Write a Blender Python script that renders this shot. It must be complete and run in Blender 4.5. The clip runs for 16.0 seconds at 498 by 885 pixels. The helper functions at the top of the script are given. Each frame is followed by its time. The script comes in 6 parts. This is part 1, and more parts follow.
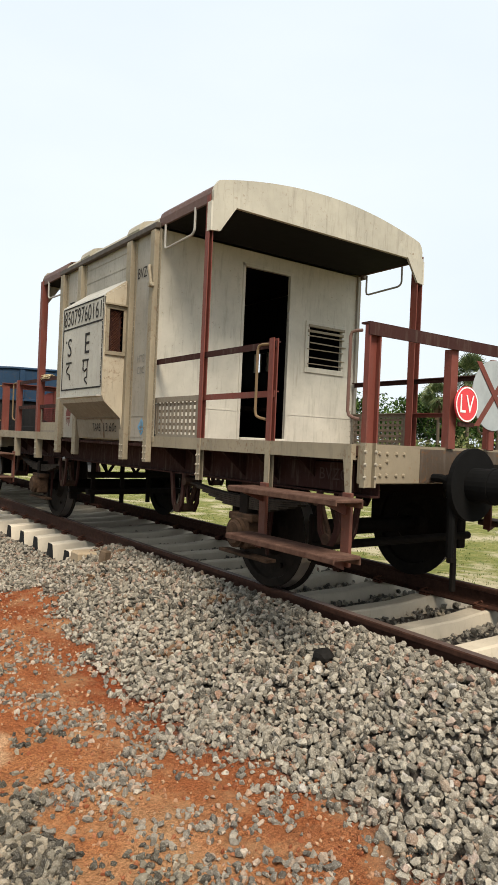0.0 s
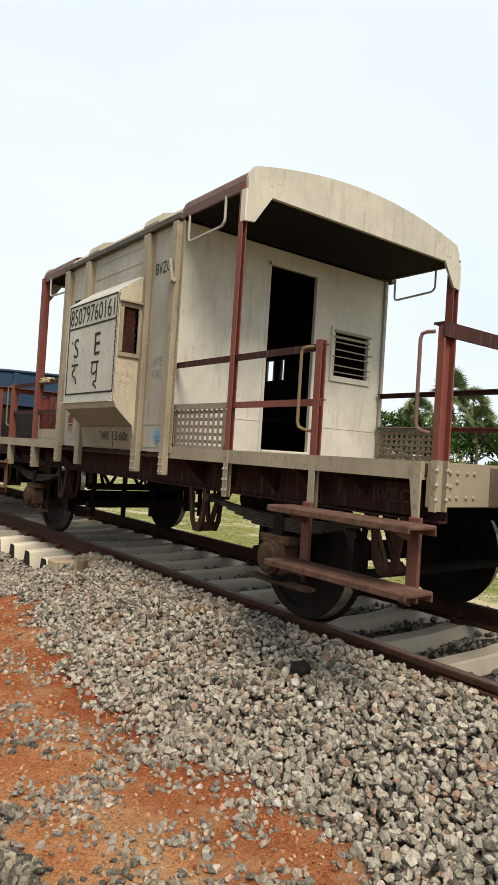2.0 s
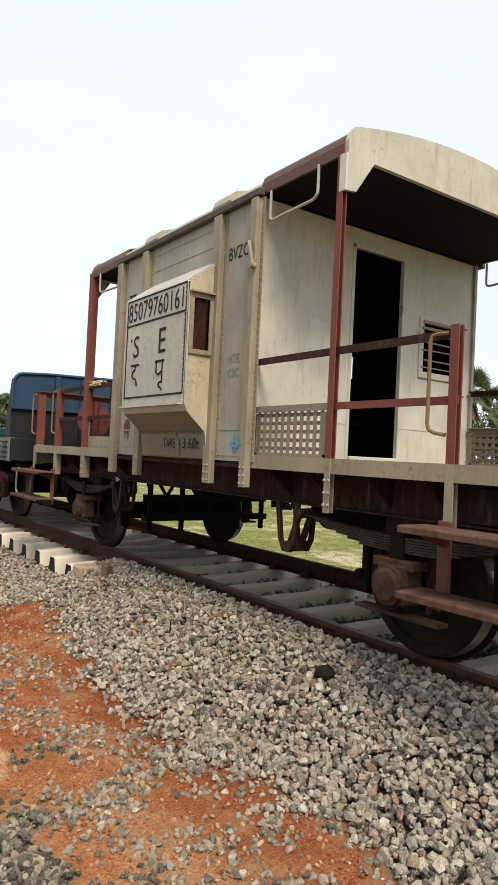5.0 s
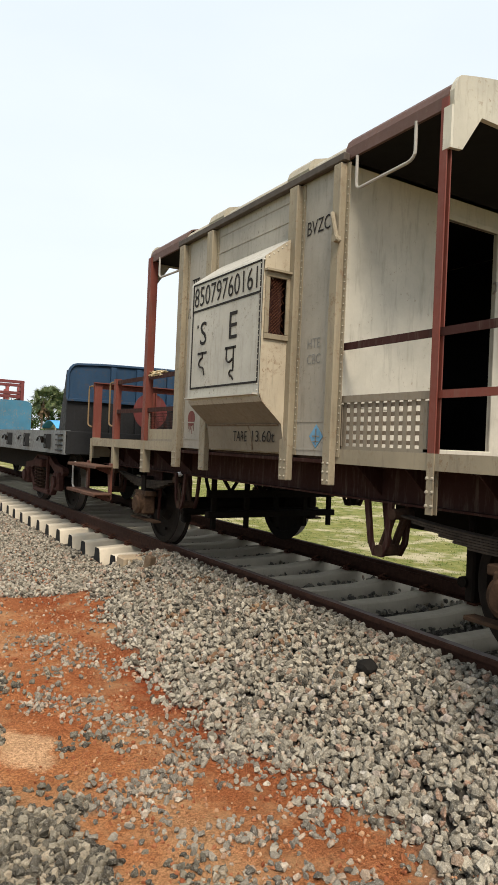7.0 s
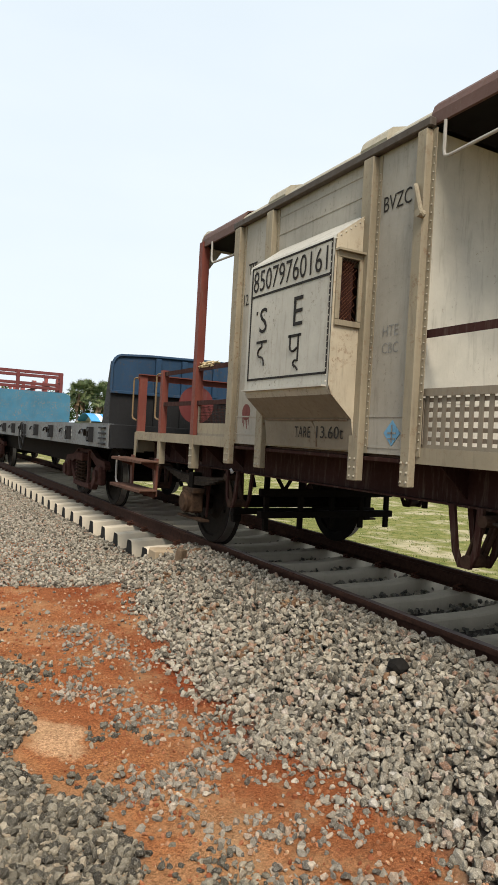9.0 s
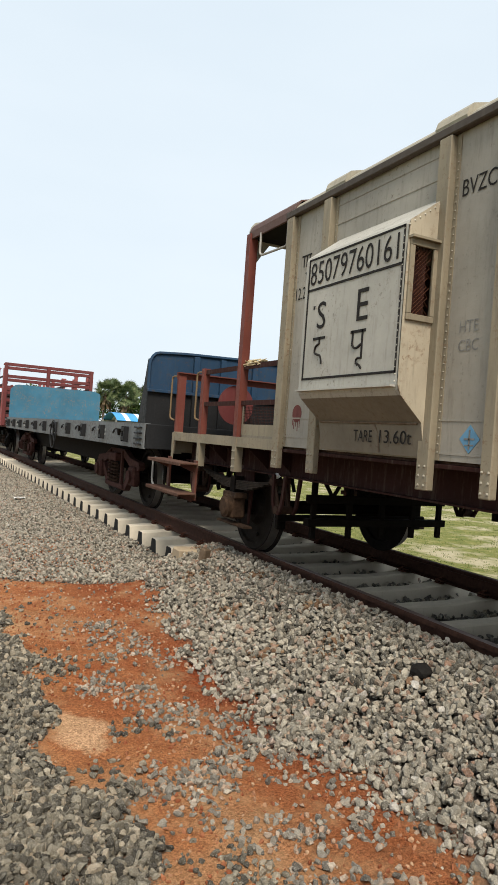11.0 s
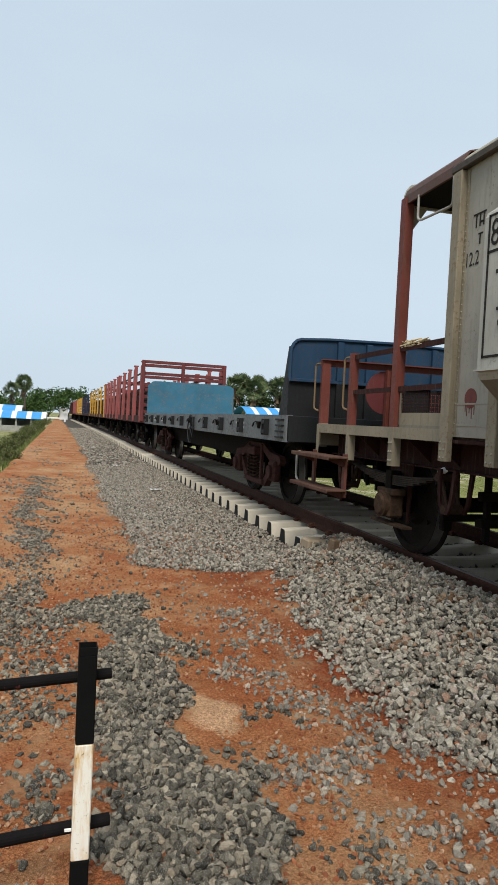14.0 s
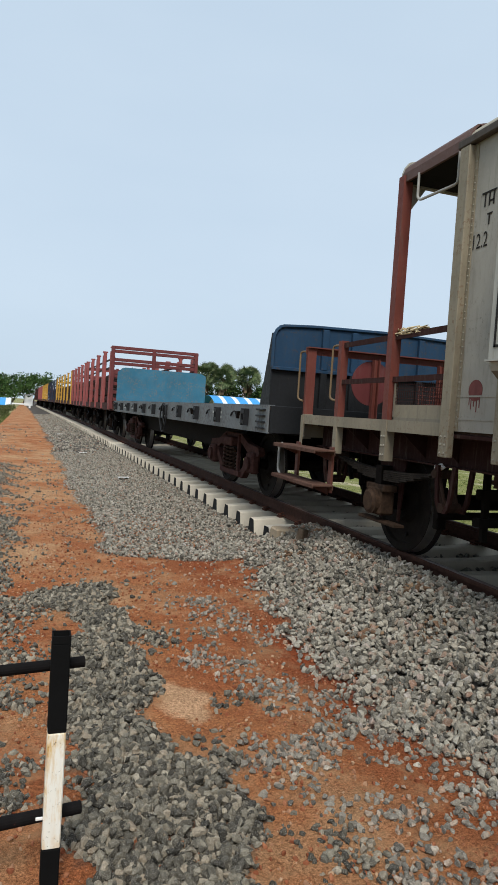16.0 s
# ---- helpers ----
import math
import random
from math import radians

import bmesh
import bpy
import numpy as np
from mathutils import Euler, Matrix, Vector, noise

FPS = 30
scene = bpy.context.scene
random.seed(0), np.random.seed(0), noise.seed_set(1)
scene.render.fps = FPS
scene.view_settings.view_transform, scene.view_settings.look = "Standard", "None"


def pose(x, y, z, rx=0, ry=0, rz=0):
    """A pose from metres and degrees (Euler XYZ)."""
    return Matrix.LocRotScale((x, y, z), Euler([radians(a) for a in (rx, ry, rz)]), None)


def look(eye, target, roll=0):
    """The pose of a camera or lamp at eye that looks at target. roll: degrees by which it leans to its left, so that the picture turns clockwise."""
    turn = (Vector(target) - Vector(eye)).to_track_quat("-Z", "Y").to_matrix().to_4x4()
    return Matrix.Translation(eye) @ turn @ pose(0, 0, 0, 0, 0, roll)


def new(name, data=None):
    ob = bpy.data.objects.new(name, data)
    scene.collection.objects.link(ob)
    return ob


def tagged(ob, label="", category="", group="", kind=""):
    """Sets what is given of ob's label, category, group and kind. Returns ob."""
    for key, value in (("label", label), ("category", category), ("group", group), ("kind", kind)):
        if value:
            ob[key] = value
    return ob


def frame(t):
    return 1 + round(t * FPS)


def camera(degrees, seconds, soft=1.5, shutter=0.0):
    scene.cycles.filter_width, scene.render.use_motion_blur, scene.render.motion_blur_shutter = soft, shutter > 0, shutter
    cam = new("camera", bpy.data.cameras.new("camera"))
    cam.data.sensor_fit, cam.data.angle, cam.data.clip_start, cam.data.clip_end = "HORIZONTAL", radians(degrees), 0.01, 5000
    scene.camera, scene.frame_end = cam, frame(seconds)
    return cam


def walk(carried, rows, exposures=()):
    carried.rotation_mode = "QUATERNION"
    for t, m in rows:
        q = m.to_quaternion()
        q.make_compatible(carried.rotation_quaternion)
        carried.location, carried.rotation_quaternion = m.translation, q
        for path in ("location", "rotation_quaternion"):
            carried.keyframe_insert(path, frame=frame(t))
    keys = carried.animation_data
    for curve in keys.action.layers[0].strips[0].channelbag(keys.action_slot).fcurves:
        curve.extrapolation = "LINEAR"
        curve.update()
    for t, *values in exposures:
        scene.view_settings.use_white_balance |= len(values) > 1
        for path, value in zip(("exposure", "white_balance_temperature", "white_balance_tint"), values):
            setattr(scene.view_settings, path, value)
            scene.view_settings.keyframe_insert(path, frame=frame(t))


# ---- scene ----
# Axes: y runs along the track away from the camera, x to the right, z = 0 on top of the rails.
cam = camera(41.08, 16.0, soft=0.6)
# seconds, place, pitch, roll, yaw
PATH = [
    (0, -4.276, -0.009, 1.191, -0.07, -2.45, -35.62),
    (0.5, -4.268, -0.002, 1.189, 0.10, -2.55, -34.44),
    (1, -4.262, 0.001, 1.189, 0.58, -2.67, -35.41),
    (1.5, -4.268, -0.005, 1.188, 1.20, -3.25, -36.34),
    (2, -4.269, -0.003, 1.188, 0.95, -3.60, -37.20),
    (2.5, -4.270, -0.003, 1.189, 1.07, -3.65, -36.37),
    (3, -4.271, -0.006, 1.188, 1.26, -3.36, -36.26),
    (3.5, -4.271, -0.009, 1.191, 1.35, -3.34, -36.38),
    (4, -4.270, -0.016, 1.195, 1.57, -3.03, -36.06),
    (6.5, -4.259, -0.014, 1.208, 0.17, -2.49, -33.12),
    (7, -4.252, -0.013, 1.215, 0.13, -2.43, -31.66),
    (7.5, -4.246, -0.003, 1.209, -0.06, -3.23, -30.07),
    (8, -4.231, 0.011, 1.214, -0.16, -3.18, -29.26),
    (10.5, -4.252, 0.001, 1.213, -0.73, -3.76, -27.81),
    (11, -4.257, -0.002, 1.210, -0.46, -4.12, -26.76),
    (11.5, -4.262, 0.003, 1.209, -0.28, -4.24, -26.16),
    (12, -4.260, 0.001, 1.210, 0.11, -3.94, -25.54),
    (12.5, -4.264, 0.002, 1.211, -0.42, -3.68, -22.75),
    (13, -4.250, 0.011, 1.201, -0.97, -3.29, -19.20),
    (13.5, -4.237, 0.002, 1.194, -0.99, -3.32, -17.01),
    (14, -4.230, 0.004, 1.189, -1.80, -2.84, -15.70),
    (14.5, -4.229, 0.012, 1.184, -1.96, -2.85, -15.12),
    (15, -4.236, 0.015, 1.181, -2.17, -3.46, -15.66),
    (15.5, -4.241, 0.011, 1.183, -2.49, -3.64, -17.84),
    (16, -4.263, 0.016, 1.186, -2.56, -3.74, -18.48)
]
LIGHTNESS = [(0, 0.0, 6500, 11), (4, 0.03, 6550, 11), (8, -0.02, 6450, 11), (10.5, -0.10, 6300, 10), (12, -0.21, 6220, 10), (13.5, -0.44, 5960, 9), (16, -0.49, 5700, 8)]
walk(cam, [(t, pose(x, y, z, 90 + p, r, w)) for t, x, y, z, p, r, w in PATH], LIGHTNESS)

# how far the train has rolled towards the camera
ROLLED = [(0, 0.000), (0.5, 0.171), (1, 0.342), (1.5, 0.511), (2, 0.677), (2.5, 0.839), (3, 1.000), (3.5, 1.158), (4, 1.306), (6.5, 1.988), (7, 2.113), (7.5, 2.228), (8, 2.340), (10.5, 2.894), (11, 3.003), (11.5, 3.109), (12, 3.211), (12.5, 3.313), (13, 3.418), (13.5, 3.518), (14, 3.619), (14.5, 3.727), (15, 3.830), (15.5, 3.930), (16, 4.026)]

# ---- world and light ----
world = bpy.data.worlds.new("sky")
scene.world = world
world.use_nodes = True
wn, wl = world.node_tree.nodes, world.node_tree.links
wn.clear()
w_out = wn.new("ShaderNodeOutputWorld")
w_bg = wn.new("ShaderNodeBackground")
w_sky = wn.new("ShaderNodeTexSky")
w_sky.sky_type = "NISHITA"
w_sky.sun_disc = False
SUN_ELEVATION, SUN_AZIMUTH = 52.0, 197.0
w_sky.sun_elevation, w_sky.sun_rotation = radians(SUN_ELEVATION), radians(SUN_AZIMUTH)
w_sky.dust_density, w_sky.air_density = 3.0, 1.2
w_co = wn.new("ShaderNodeTexCoord")
w_map = wn.new("ShaderNodeMapping")
w_map.inputs["Scale"].default_value = (1.0, 1.0, 3.0)
w_noise = wn.new("ShaderNodeTexNoise")
w_noise.inputs["Scale"].default_value = 1.6
w_noise.inputs["Detail"].default_value = 4.0
w_ramp = wn.new("ShaderNodeValToRGB")
w_ramp.color_ramp.elements[0].position, w_ramp.color_ramp.elements[1].position = 0.3, 0.75
w_ramp.color_ramp.elements[0].color = (7.75, 8.6, 9.1, 1)
w_ramp.color_ramp.elements[1].color = (8.6, 9.3, 9.6, 1)
w_mix = wn.new("ShaderNodeMixRGB")
w_mix.inputs["Fac"].default_value = 0.90
w_bg.inputs["Strength"].default_value = 0.118
wl.new(w_co.outputs["Generated"], w_map.inputs["Vector"])
wl.new(w_map.outputs["Vector"], w_noise.inputs["Vector"])
wl.new(w_noise.outputs["Fac"], w_ramp.inputs["Fac"])
wl.new(w_sky.outputs["Color"], w_mix.inputs["Color1"])
wl.new(w_ramp.outputs["Color"], w_mix.inputs["Color2"])
wl.new(w_mix.outputs["Color"], w_bg.inputs["Color"])
wl.new(w_bg.outputs["Background"], w_out.inputs["Surface"])

sun = new("sun", bpy.data.lights.new("sun", "SUN"))
sun.data.energy, sun.data.angle, sun.data.color = 5.0, radians(24), (1.0, 0.89, 0.73)
az, el = radians(SUN_AZIMUTH), radians(SUN_ELEVATION)
sun.matrix_world = look((30 * math.sin(az) * math.cos(el), 30 * math.cos(az) * math.cos(el), 30 * math.sin(el)), (0, 0, 0))


# ---- materials ----
def shader(name, rough=0.6, metal=0.0):
    m = bpy.data.materials.new(name)
    m.use_nodes = True
    n, l = m.node_tree.nodes, m.node_tree.links
    b = n["Principled BSDF"]
    b.inputs["Roughness"].default_value, b.inputs["Metallic"].default_value = rough, metal
    b.inputs["Specular IOR Level"].default_value = 0.5 if rough < 0.5 else 0.25 if rough < 0.7 else 0.10
    return m, n, l, b


def noise_node(n, l, co, scale, detail=5.0, rough=0.6, stretch=(1, 1, 1)):
    mp = n.new("ShaderNodeMapping")
    mp.inputs["Scale"].default_value = stretch
    l.new(co, mp.inputs["Vector"])
    t = n.new("ShaderNodeTexNoise")
    t.inputs["Scale"].default_value, t.inputs["Detail"].default_value, t.inputs["Roughness"].default_value = scale, detail, rough
    l.new(mp.outputs["Vector"], t.inputs["Vector"])
    return t.outputs["Fac"]


def ramp(n, l, fac, *stops):
    r = n.new("ShaderNodeValToRGB")
    e = r.color_ramp.elements
    e[0].position, e[0].color = stops[0][0], (*stops[0][1], 1)
    e[1].position, e[1].color = stops[-1][0], (*stops[-1][1], 1)
    for p, c in stops[1:-1]:
        e.new(p).color = (*c, 1)
    l.new(fac, r.inputs["Fac"])
    return r.outputs["Color"]


def mixed(n, l, fac, a, b, mode="MIX"):
    x = n.new("ShaderNodeMixRGB")
    x.blend_type = mode
    for key, v in (("Fac", fac), ("Color1", a), ("Color2", b)):
        if isinstance(v, (int, float)):
            x.inputs[key].default_value = v
        elif isinstance(v, tuple):
            x.inputs[key].default_value = (*v, 1)
        else:
            l.new(v, x.inputs[key])
    return x.outputs["Color"]


def bump(n, l, b, height, strength, distance):
    k = n.new("ShaderNodeBump")
    k.inputs["Strength"].default_value, k.inputs["Distance"].default_value = strength, distance
    l.new(height, k.inputs["Height"])
    l.new(k.outputs["Normal"], b.inputs["Normal"])


def painted(name, base, rust=(0.16, 0.06, 0.03), wear=0.35, dirt=(0.12, 0.10, 0.08), grime=0.4, rough=0.55, dents=0.3):
    """Weathered paint on steel: broad tone changes, run-down streaks, small rust spots."""
    m, n, l, b = shader(name, rough)
    co = n.new("ShaderNodeTexCoord").outputs["Object"]
    broad = noise_node(n, l, co, 1.7, 6, 0.65)
    tone = ramp(n, l, broad, (0.3, tuple(c * 0.78 for c in base)), (0.7, tuple(min(1, c * 1.12) for c in base)))
    streak = noise_node(n, l, co, 4.0, 7, 0.7, (6, 6, 0.7))
    s_mask = ramp(n, l, streak, (0.52, (0, 0, 0)), (0.78, (grime, grime, grime)))
    col = mixed(n, l, s_mask, tone, dirt)
    fine = noise_node(n, l, co, 26.0, 8, 0.72)
    lo = 0.72 - 0.22 * wear
    r_mask = ramp(n, l, fine, (lo, (0, 0, 0)), (lo + 0.07, (0.75, 0.75, 0.75)))
    patch = noise_node(n, l, co, 5.5, 9, 0.75)
    where = noise_node(n, l, co, 2.9, 4, 0.6)
    col = mixed(n, l, mixed(n, l, 1.0, r_mask, ramp(n, l, where, (0.42, (0.03, 0.03, 0.03)), (0.62, (1, 1, 1))), "MULTIPLY"), col, rust)
    p_lo = 0.78 - 0.2 * wear
    p_mask = ramp(n, l, patch, (p_lo, (0, 0, 0)), (p_lo + 0.10, (0.5, 0.5, 0.5)))
    col = mixed(n, l, p_mask, col, tuple((r + d) / 2 for r, d in zip(rust, dirt)))
    l.new(col, b.inputs["Base Color"])
    rr = ramp(n, l, fine, (0.3, (rough - 0.1,) * 3), (0.7, (min(1, rough + 0.25),) * 3))
    l.new(rr, b.inputs["Roughness"])
    both = mixed(n, l, 0.35, broad, fine)
    bump(n, l, b, both, dents, 0.012)
    return m


def rusty(name, dark, light, rough=0.85, scale=14.0):
    m, n, l, b = shader(name, rough)
    co = n.new("ShaderNodeTexCoord").outputs["Object"]
    a = noise_node(n, l, co, scale, 8, 0.7)
    c = noise_node(n, l, co, 2.3, 5, 0.6)
    col = mixed(n, l, c, ramp(n, l, a, (0.3, dark), (0.72, light)), ramp(n, l, a, (0.35, tuple(v * 0.6 for v in dark)), (0.7, dark)))
    l.new(col, b.inputs["Base Color"])
    bump(n, l, b, a, 0.5, 0.008)
    return m


def plain(name, c, rough=0.7, var=0.2, scale=9.0):
    m, n, l, b = shader(name, rough)
    co = n.new("ShaderNodeTexCoord").outputs["Object"]
    a = noise_node(n, l, co, scale, 6, 0.65)
    l.new(ramp(n, l, a, (0.3, tuple(v * (1 - var) for v in c)), (0.7, tuple(min(1, v * (1 + var)) for v in c))), b.inputs["Base Color"])
    bump(n, l, b, a, 0.2, 0.006)
    return m


def islands(name, stops, rough=0.9, grain=40.0, amount=0.35, speckle=0.0):
    """Colour varied piece by piece within one mesh."""
    m, n, l, b = shader(name, rough)
    g = n.new("ShaderNodeNewGeometry")
    co = n.new("ShaderNodeTexCoord").outputs["Object"]
    col = ramp(n, l, g.outputs["Random Per Island"], *stops)
    f = noise_node(n, l, co, grain, 5, 0.7)
    dark = ramp(n, l, f, (0.3, (1 - amount,) * 3), (0.7, (1.0,) * 3))
    col = mixed(n, l, 1.0, col, dark, "MULTIPLY")
    if speckle:
        # pale and dark mineral grains of the broken rock
        k = noise_node(n, l, co, grain * 3.2, 3, 0.7)
        col = mixed(n, l, ramp(n, l, k, (0.54, (0, 0, 0)), (0.66, (speckle,) * 3)), col, (0.56, 0.53, 0.48))
        col = mixed(n, l, ramp(n, l, k, (0.33, (speckle,) * 3), (0.44, (0, 0, 0))), col, (0.045, 0.041, 0.037))
    l.new(col, b.inputs["Base Color"])
    bump(n, l, b, f, 0.8, 0.010)
    return m


FASCIA_PAINT = painted("dull_fascia_paint", (0.40, 0.378, 0.315), rust=(0.17, 0.11, 0.07), wear=0.62, grime=0.6)
CHEEK = painted("stained_cheek_paint", (0.40, 0.35, 0.265), rust=(0.15, 0.08, 0.04), wear=0.85, grime=0.6)
# grimy skirt paint, darkened further for the shade below the bay
SKIRT = painted("shaded_grimy_paint", (0.17, 0.145, 0.11), rust=(0.09, 0.06, 0.04), wear=0.6, grime=0.7)
CREAM = painted("cream_paint", (0.50, 0.475, 0.405), rust=(0.19, 0.14, 0.095), wear=0.50, dirt=(0.20, 0.18, 0.14), grime=0.55)
BOLT = painted("dull_rivet_paint", (0.27, 0.245, 0.195), rust=(0.16, 0.10, 0.06), wear=0.6)
SILVER = painted("aluminium_paint", (0.30, 0.278, 0.240), rust=(0.14, 0.115, 0.095), wear=0.68, grime=0.55, rough=0.5)
PLATE = painted("pale_panel_paint", (0.40, 0.385, 0.345), rust=(0.12, 0.10, 0.08), wear=0.72, grime=0.45)
BEIGE = painted("beige_stiffener_paint", (0.245, 0.210, 0.150), rust=(0.16, 0.10, 0.06), wear=0.82, grime=0.7)
OXIDE = painted("red_oxide_paint", (0.145, 0.040, 0.029), rust=(0.09, 0.035, 0.025), wear=0.65, grime=0.5)
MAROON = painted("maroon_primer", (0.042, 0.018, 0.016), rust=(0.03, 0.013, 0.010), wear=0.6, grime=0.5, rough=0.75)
ROOF_RIM = painted("brown_roof_rim", (0.10, 0.055, 0.045), rust=(0.20, 0.17, 0.14), wear=0.5)
# near-black for sheets that put canopy and cabin shade into the colour
SHADE_BLACK = plain("shade_black_sheet", (0.010, 0.010, 0.011), 0.9)
# iron lowered to near black, with the shade under the vehicles painted in
UNDER = rusty("shade_dark_iron", (0.005, 0.004, 0.003), (0.016, 0.011, 0.009))
IRON = rusty("brown_iron", (0.024, 0.014, 0.010), (0.085, 0.050, 0.034))
BROWN = rusty("rusted_tread", (0.065, 0.032, 0.023), (0.19, 0.115, 0.085))
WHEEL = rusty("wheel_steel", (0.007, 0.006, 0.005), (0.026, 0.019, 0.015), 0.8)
TREAD = plain("polished_tread", (0.30, 0.28, 0.26), 0.35)
TREAD.node_tree.nodes["Principled BSDF"].inputs["Metallic"].default_value = 0.8
RAIL = rusty("rail_rust", (0.030, 0.014, 0.010), (0.095, 0.045, 0.030), 0.8, 20)
RAILTOP = plain("rail_top", (0.085, 0.058, 0.048), 0.5)
BLACK = plain("black_paint", (0.005, 0.005, 0.005), 0.9)
LETTER = plain("black_lettering", (0.022, 0.020, 0.019), 0.7, 0.35, 30)
WHITE = painted("white_paint", (0.86, 0.84, 0.79), rust=(0.50, 0.24, 0.05), wear=0.6, dirt=(0.52, 0.27, 0.07), grime=0.85)
GREYPOLE = painted("grey_handrail", (0.34, 0.33, 0.31), rust=(0.20, 0.11, 0.06), wear=0.7)
HANDLE = painted("worn_maroon_handle", (0.13, 0.075, 0.060), rust=(0.09, 0.04, 0.03), wear=0.7)
GOLD = painted("worn_brass_brown", (0.17, 0.115, 0.060), rust=(0.10, 0.05, 0.03), wear=0.7)
ROOFTOP = painted("dirty_roof_paint", (0.33, 0.30, 0.235), rust=(0.11, 0.075, 0.05), wear=0.6, grime=0.6)
EAVE = painted("dark_eave_paint", (0.065, 0.052, 0.042), rust=(0.05, 0.035, 0.025), wear=0.6)
RACK = painted("dark_red_paint", (0.13, 0.032, 0.032), wear=0.4)
AXLE = rusty("axlebox_rust", (0.030, 0.019, 0.013), (0.115, 0.068, 0.042))
BOGIE = rusty("bogie_rust", (0.045, 0.020, 0.017), (0.12, 0.055, 0.045))
BLUEDK = painted("dark_blue_paint", (0.015, 0.043, 0.089), rust=(0.07, 0.05, 0.04), wear=0.8, dirt=(0.04, 0.05, 0.06), grime=0.6)
SLATE = painted("slate_grey_paint", (0.011, 0.0115, 0.013), rust=(0.06, 0.04, 0.03), wear=0.45, dirt=(0.03, 0.03, 0.03))
BLUELT = painted("sky_blue_paint", (0.041, 0.149, 0.234), rust=(0.20, 0.15, 0.10), wear=0.95, dirt=(0.09, 0.16, 0.20), grime=0.6)
GREYSIDE = painted("grey_wagon_paint", (0.145, 0.155, 0.160), rust=(0.05, 0.03, 0.03), wear=0.95, grime=0.8)
PINKRED = painted("faded_red_paint", (0.27, 0.075, 0.070), wear=0.3)
YELLOW = painted("chrome_yellow_paint", (0.50, 0.28, 0.04), rust=(0.12, 0.05, 0.03), wear=0.4)
NAVY = painted("navy_paint", (0.020, 0.026, 0.050), rust=(0.05, 0.03, 0.03), wear=0.4)
BLUESIGN = plain("blue_sign_paint", (0.12, 0.27, 0.42), 0.6)
REDSIGN = plain("red_sign_paint", (0.60, 0.035, 0.045), 0.45, 0.1)
WHITESIGN = plain("white_sign_paint", (0.80, 0.79, 0.77), 0.5, 0.06)
GREYDISC = plain("grey_disc_paint", (0.30, 0.33, 0.34), 0.5, 0.12)


# ---- building helpers ----
def part(name, bm, material, parent=None, label=""):
    me = bpy.data.meshes.new(name)
    bm.to_mesh(me)
    bm.free()
    me.materials.append(material)
    ob = new(name, me)
    if parent is not None:
        ob.parent = parent
    if label:
        ob["label"] = label
    if name in ("rivets", "brake_rigging", "stencil_bars", "script_bars"):
        ob["kind"] = "stuff"
    return ob


def thing(name, at, label, category, group=""):
    ob = new(name)
    ob.location = at
    return tagged(ob, label, category, group)


def box(bm, x0, x1, y0, y1, z0, z1, bevel=0.0):
    vs = bmesh.ops.create_cube(bm, size=1.0)["verts"]
    bmesh.ops.scale(bm, vec=(abs(x1 - x0), abs(y1 - y0), abs(z1 - z0)), verts=vs)
    bmesh.ops.translate(bm, vec=((x0 + x1) / 2, (y0 + y1) / 2, (z0 + z1) / 2), verts=vs)
    if bevel:
        es = list({e for v in vs for e in v.link_edges})
        bmesh.ops.bevel(bm, geom=es, offset=bevel, segments=1, affect="EDGES")
    return bm


def rod(bm, a, b, r, seg=10, r2=None, caps=True):
    a, b = Vector(a), Vector(b)
    m = Matrix.Translation((a + b) / 2) @ (b - a).to_track_quat("Z", "Y").to_matrix().to_4x4()
    bmesh.ops.create_cone(bm, cap_ends=caps, segments=seg, radius1=r, radius2=r if r2 is None else r2, depth=(b - a).length, matrix=m)
    return bm


def tube(bm, pts, r, seg=8):
    """A bent round bar through pts, with rounded corners."""
    pts = [Vector(p) for p in pts]
    way = [pts[0]]
    for i in range(1, len(pts) - 1):
        a, p, c = pts[i - 1], pts[i], pts[i + 1]
        d = min((a - p).length, (c - p).length, r * 8) * 0.45
        p0, p1 = p + (a - p).normalized() * d, p + (c - p).normalized() * d
        way += [p0, (p0 + p1 + 2 * p) / 4, p1]
    way.append(pts[-1])
    rings = []
    side = None
    for i, p in enumerate(way):
        t = (way[min(i + 1, len(way) - 1)] - way[max(i - 1, 0)]).normalized()
        if side is None:
            side = t.orthogonal().normalized()
        side = (side - t * side.dot(t)).normalized()
        up = t.cross(side)
        rings.append([bm.verts.new(p + (side * math.cos(k * 2 * math.pi / seg) + up * math.sin(k * 2 * math.pi / seg)) * r) for k in range(seg)])
    for u, v in zip(rings, rings[1:]):
        for k in range(seg):
            bm.faces.new((u[k], u[(k + 1) % seg], v[(k + 1) % seg], v[k]))
    bm.faces.new(rings[0][::-1])
    bm.faces.new(rings[-1])
    return bm


def prism(bm, outline, a, b, axis="y"):
    """An outline in the two other axes, drawn out from a to b along axis."""
    def at(u, v, w):
        return (w, u, v) if axis == "x" else (u, w, v) if axis == "y" else (u, v, w)
    lo = [bm.verts.new(at(u, v, a)) for u, v in outline]
    hi = [bm.verts.new(at(u, v, b)) for u, v in outline]
    k = len(outline)
    bm.faces.new(lo)
    bm.faces.new(hi[::-1])
    for i in range(k):
        bm.faces.new((lo[i], hi[i], hi[(i + 1) % k], lo[(i + 1) % k]))
    bmesh.ops.recalc_face_normals(bm, faces=bm.faces[:])
    return bm


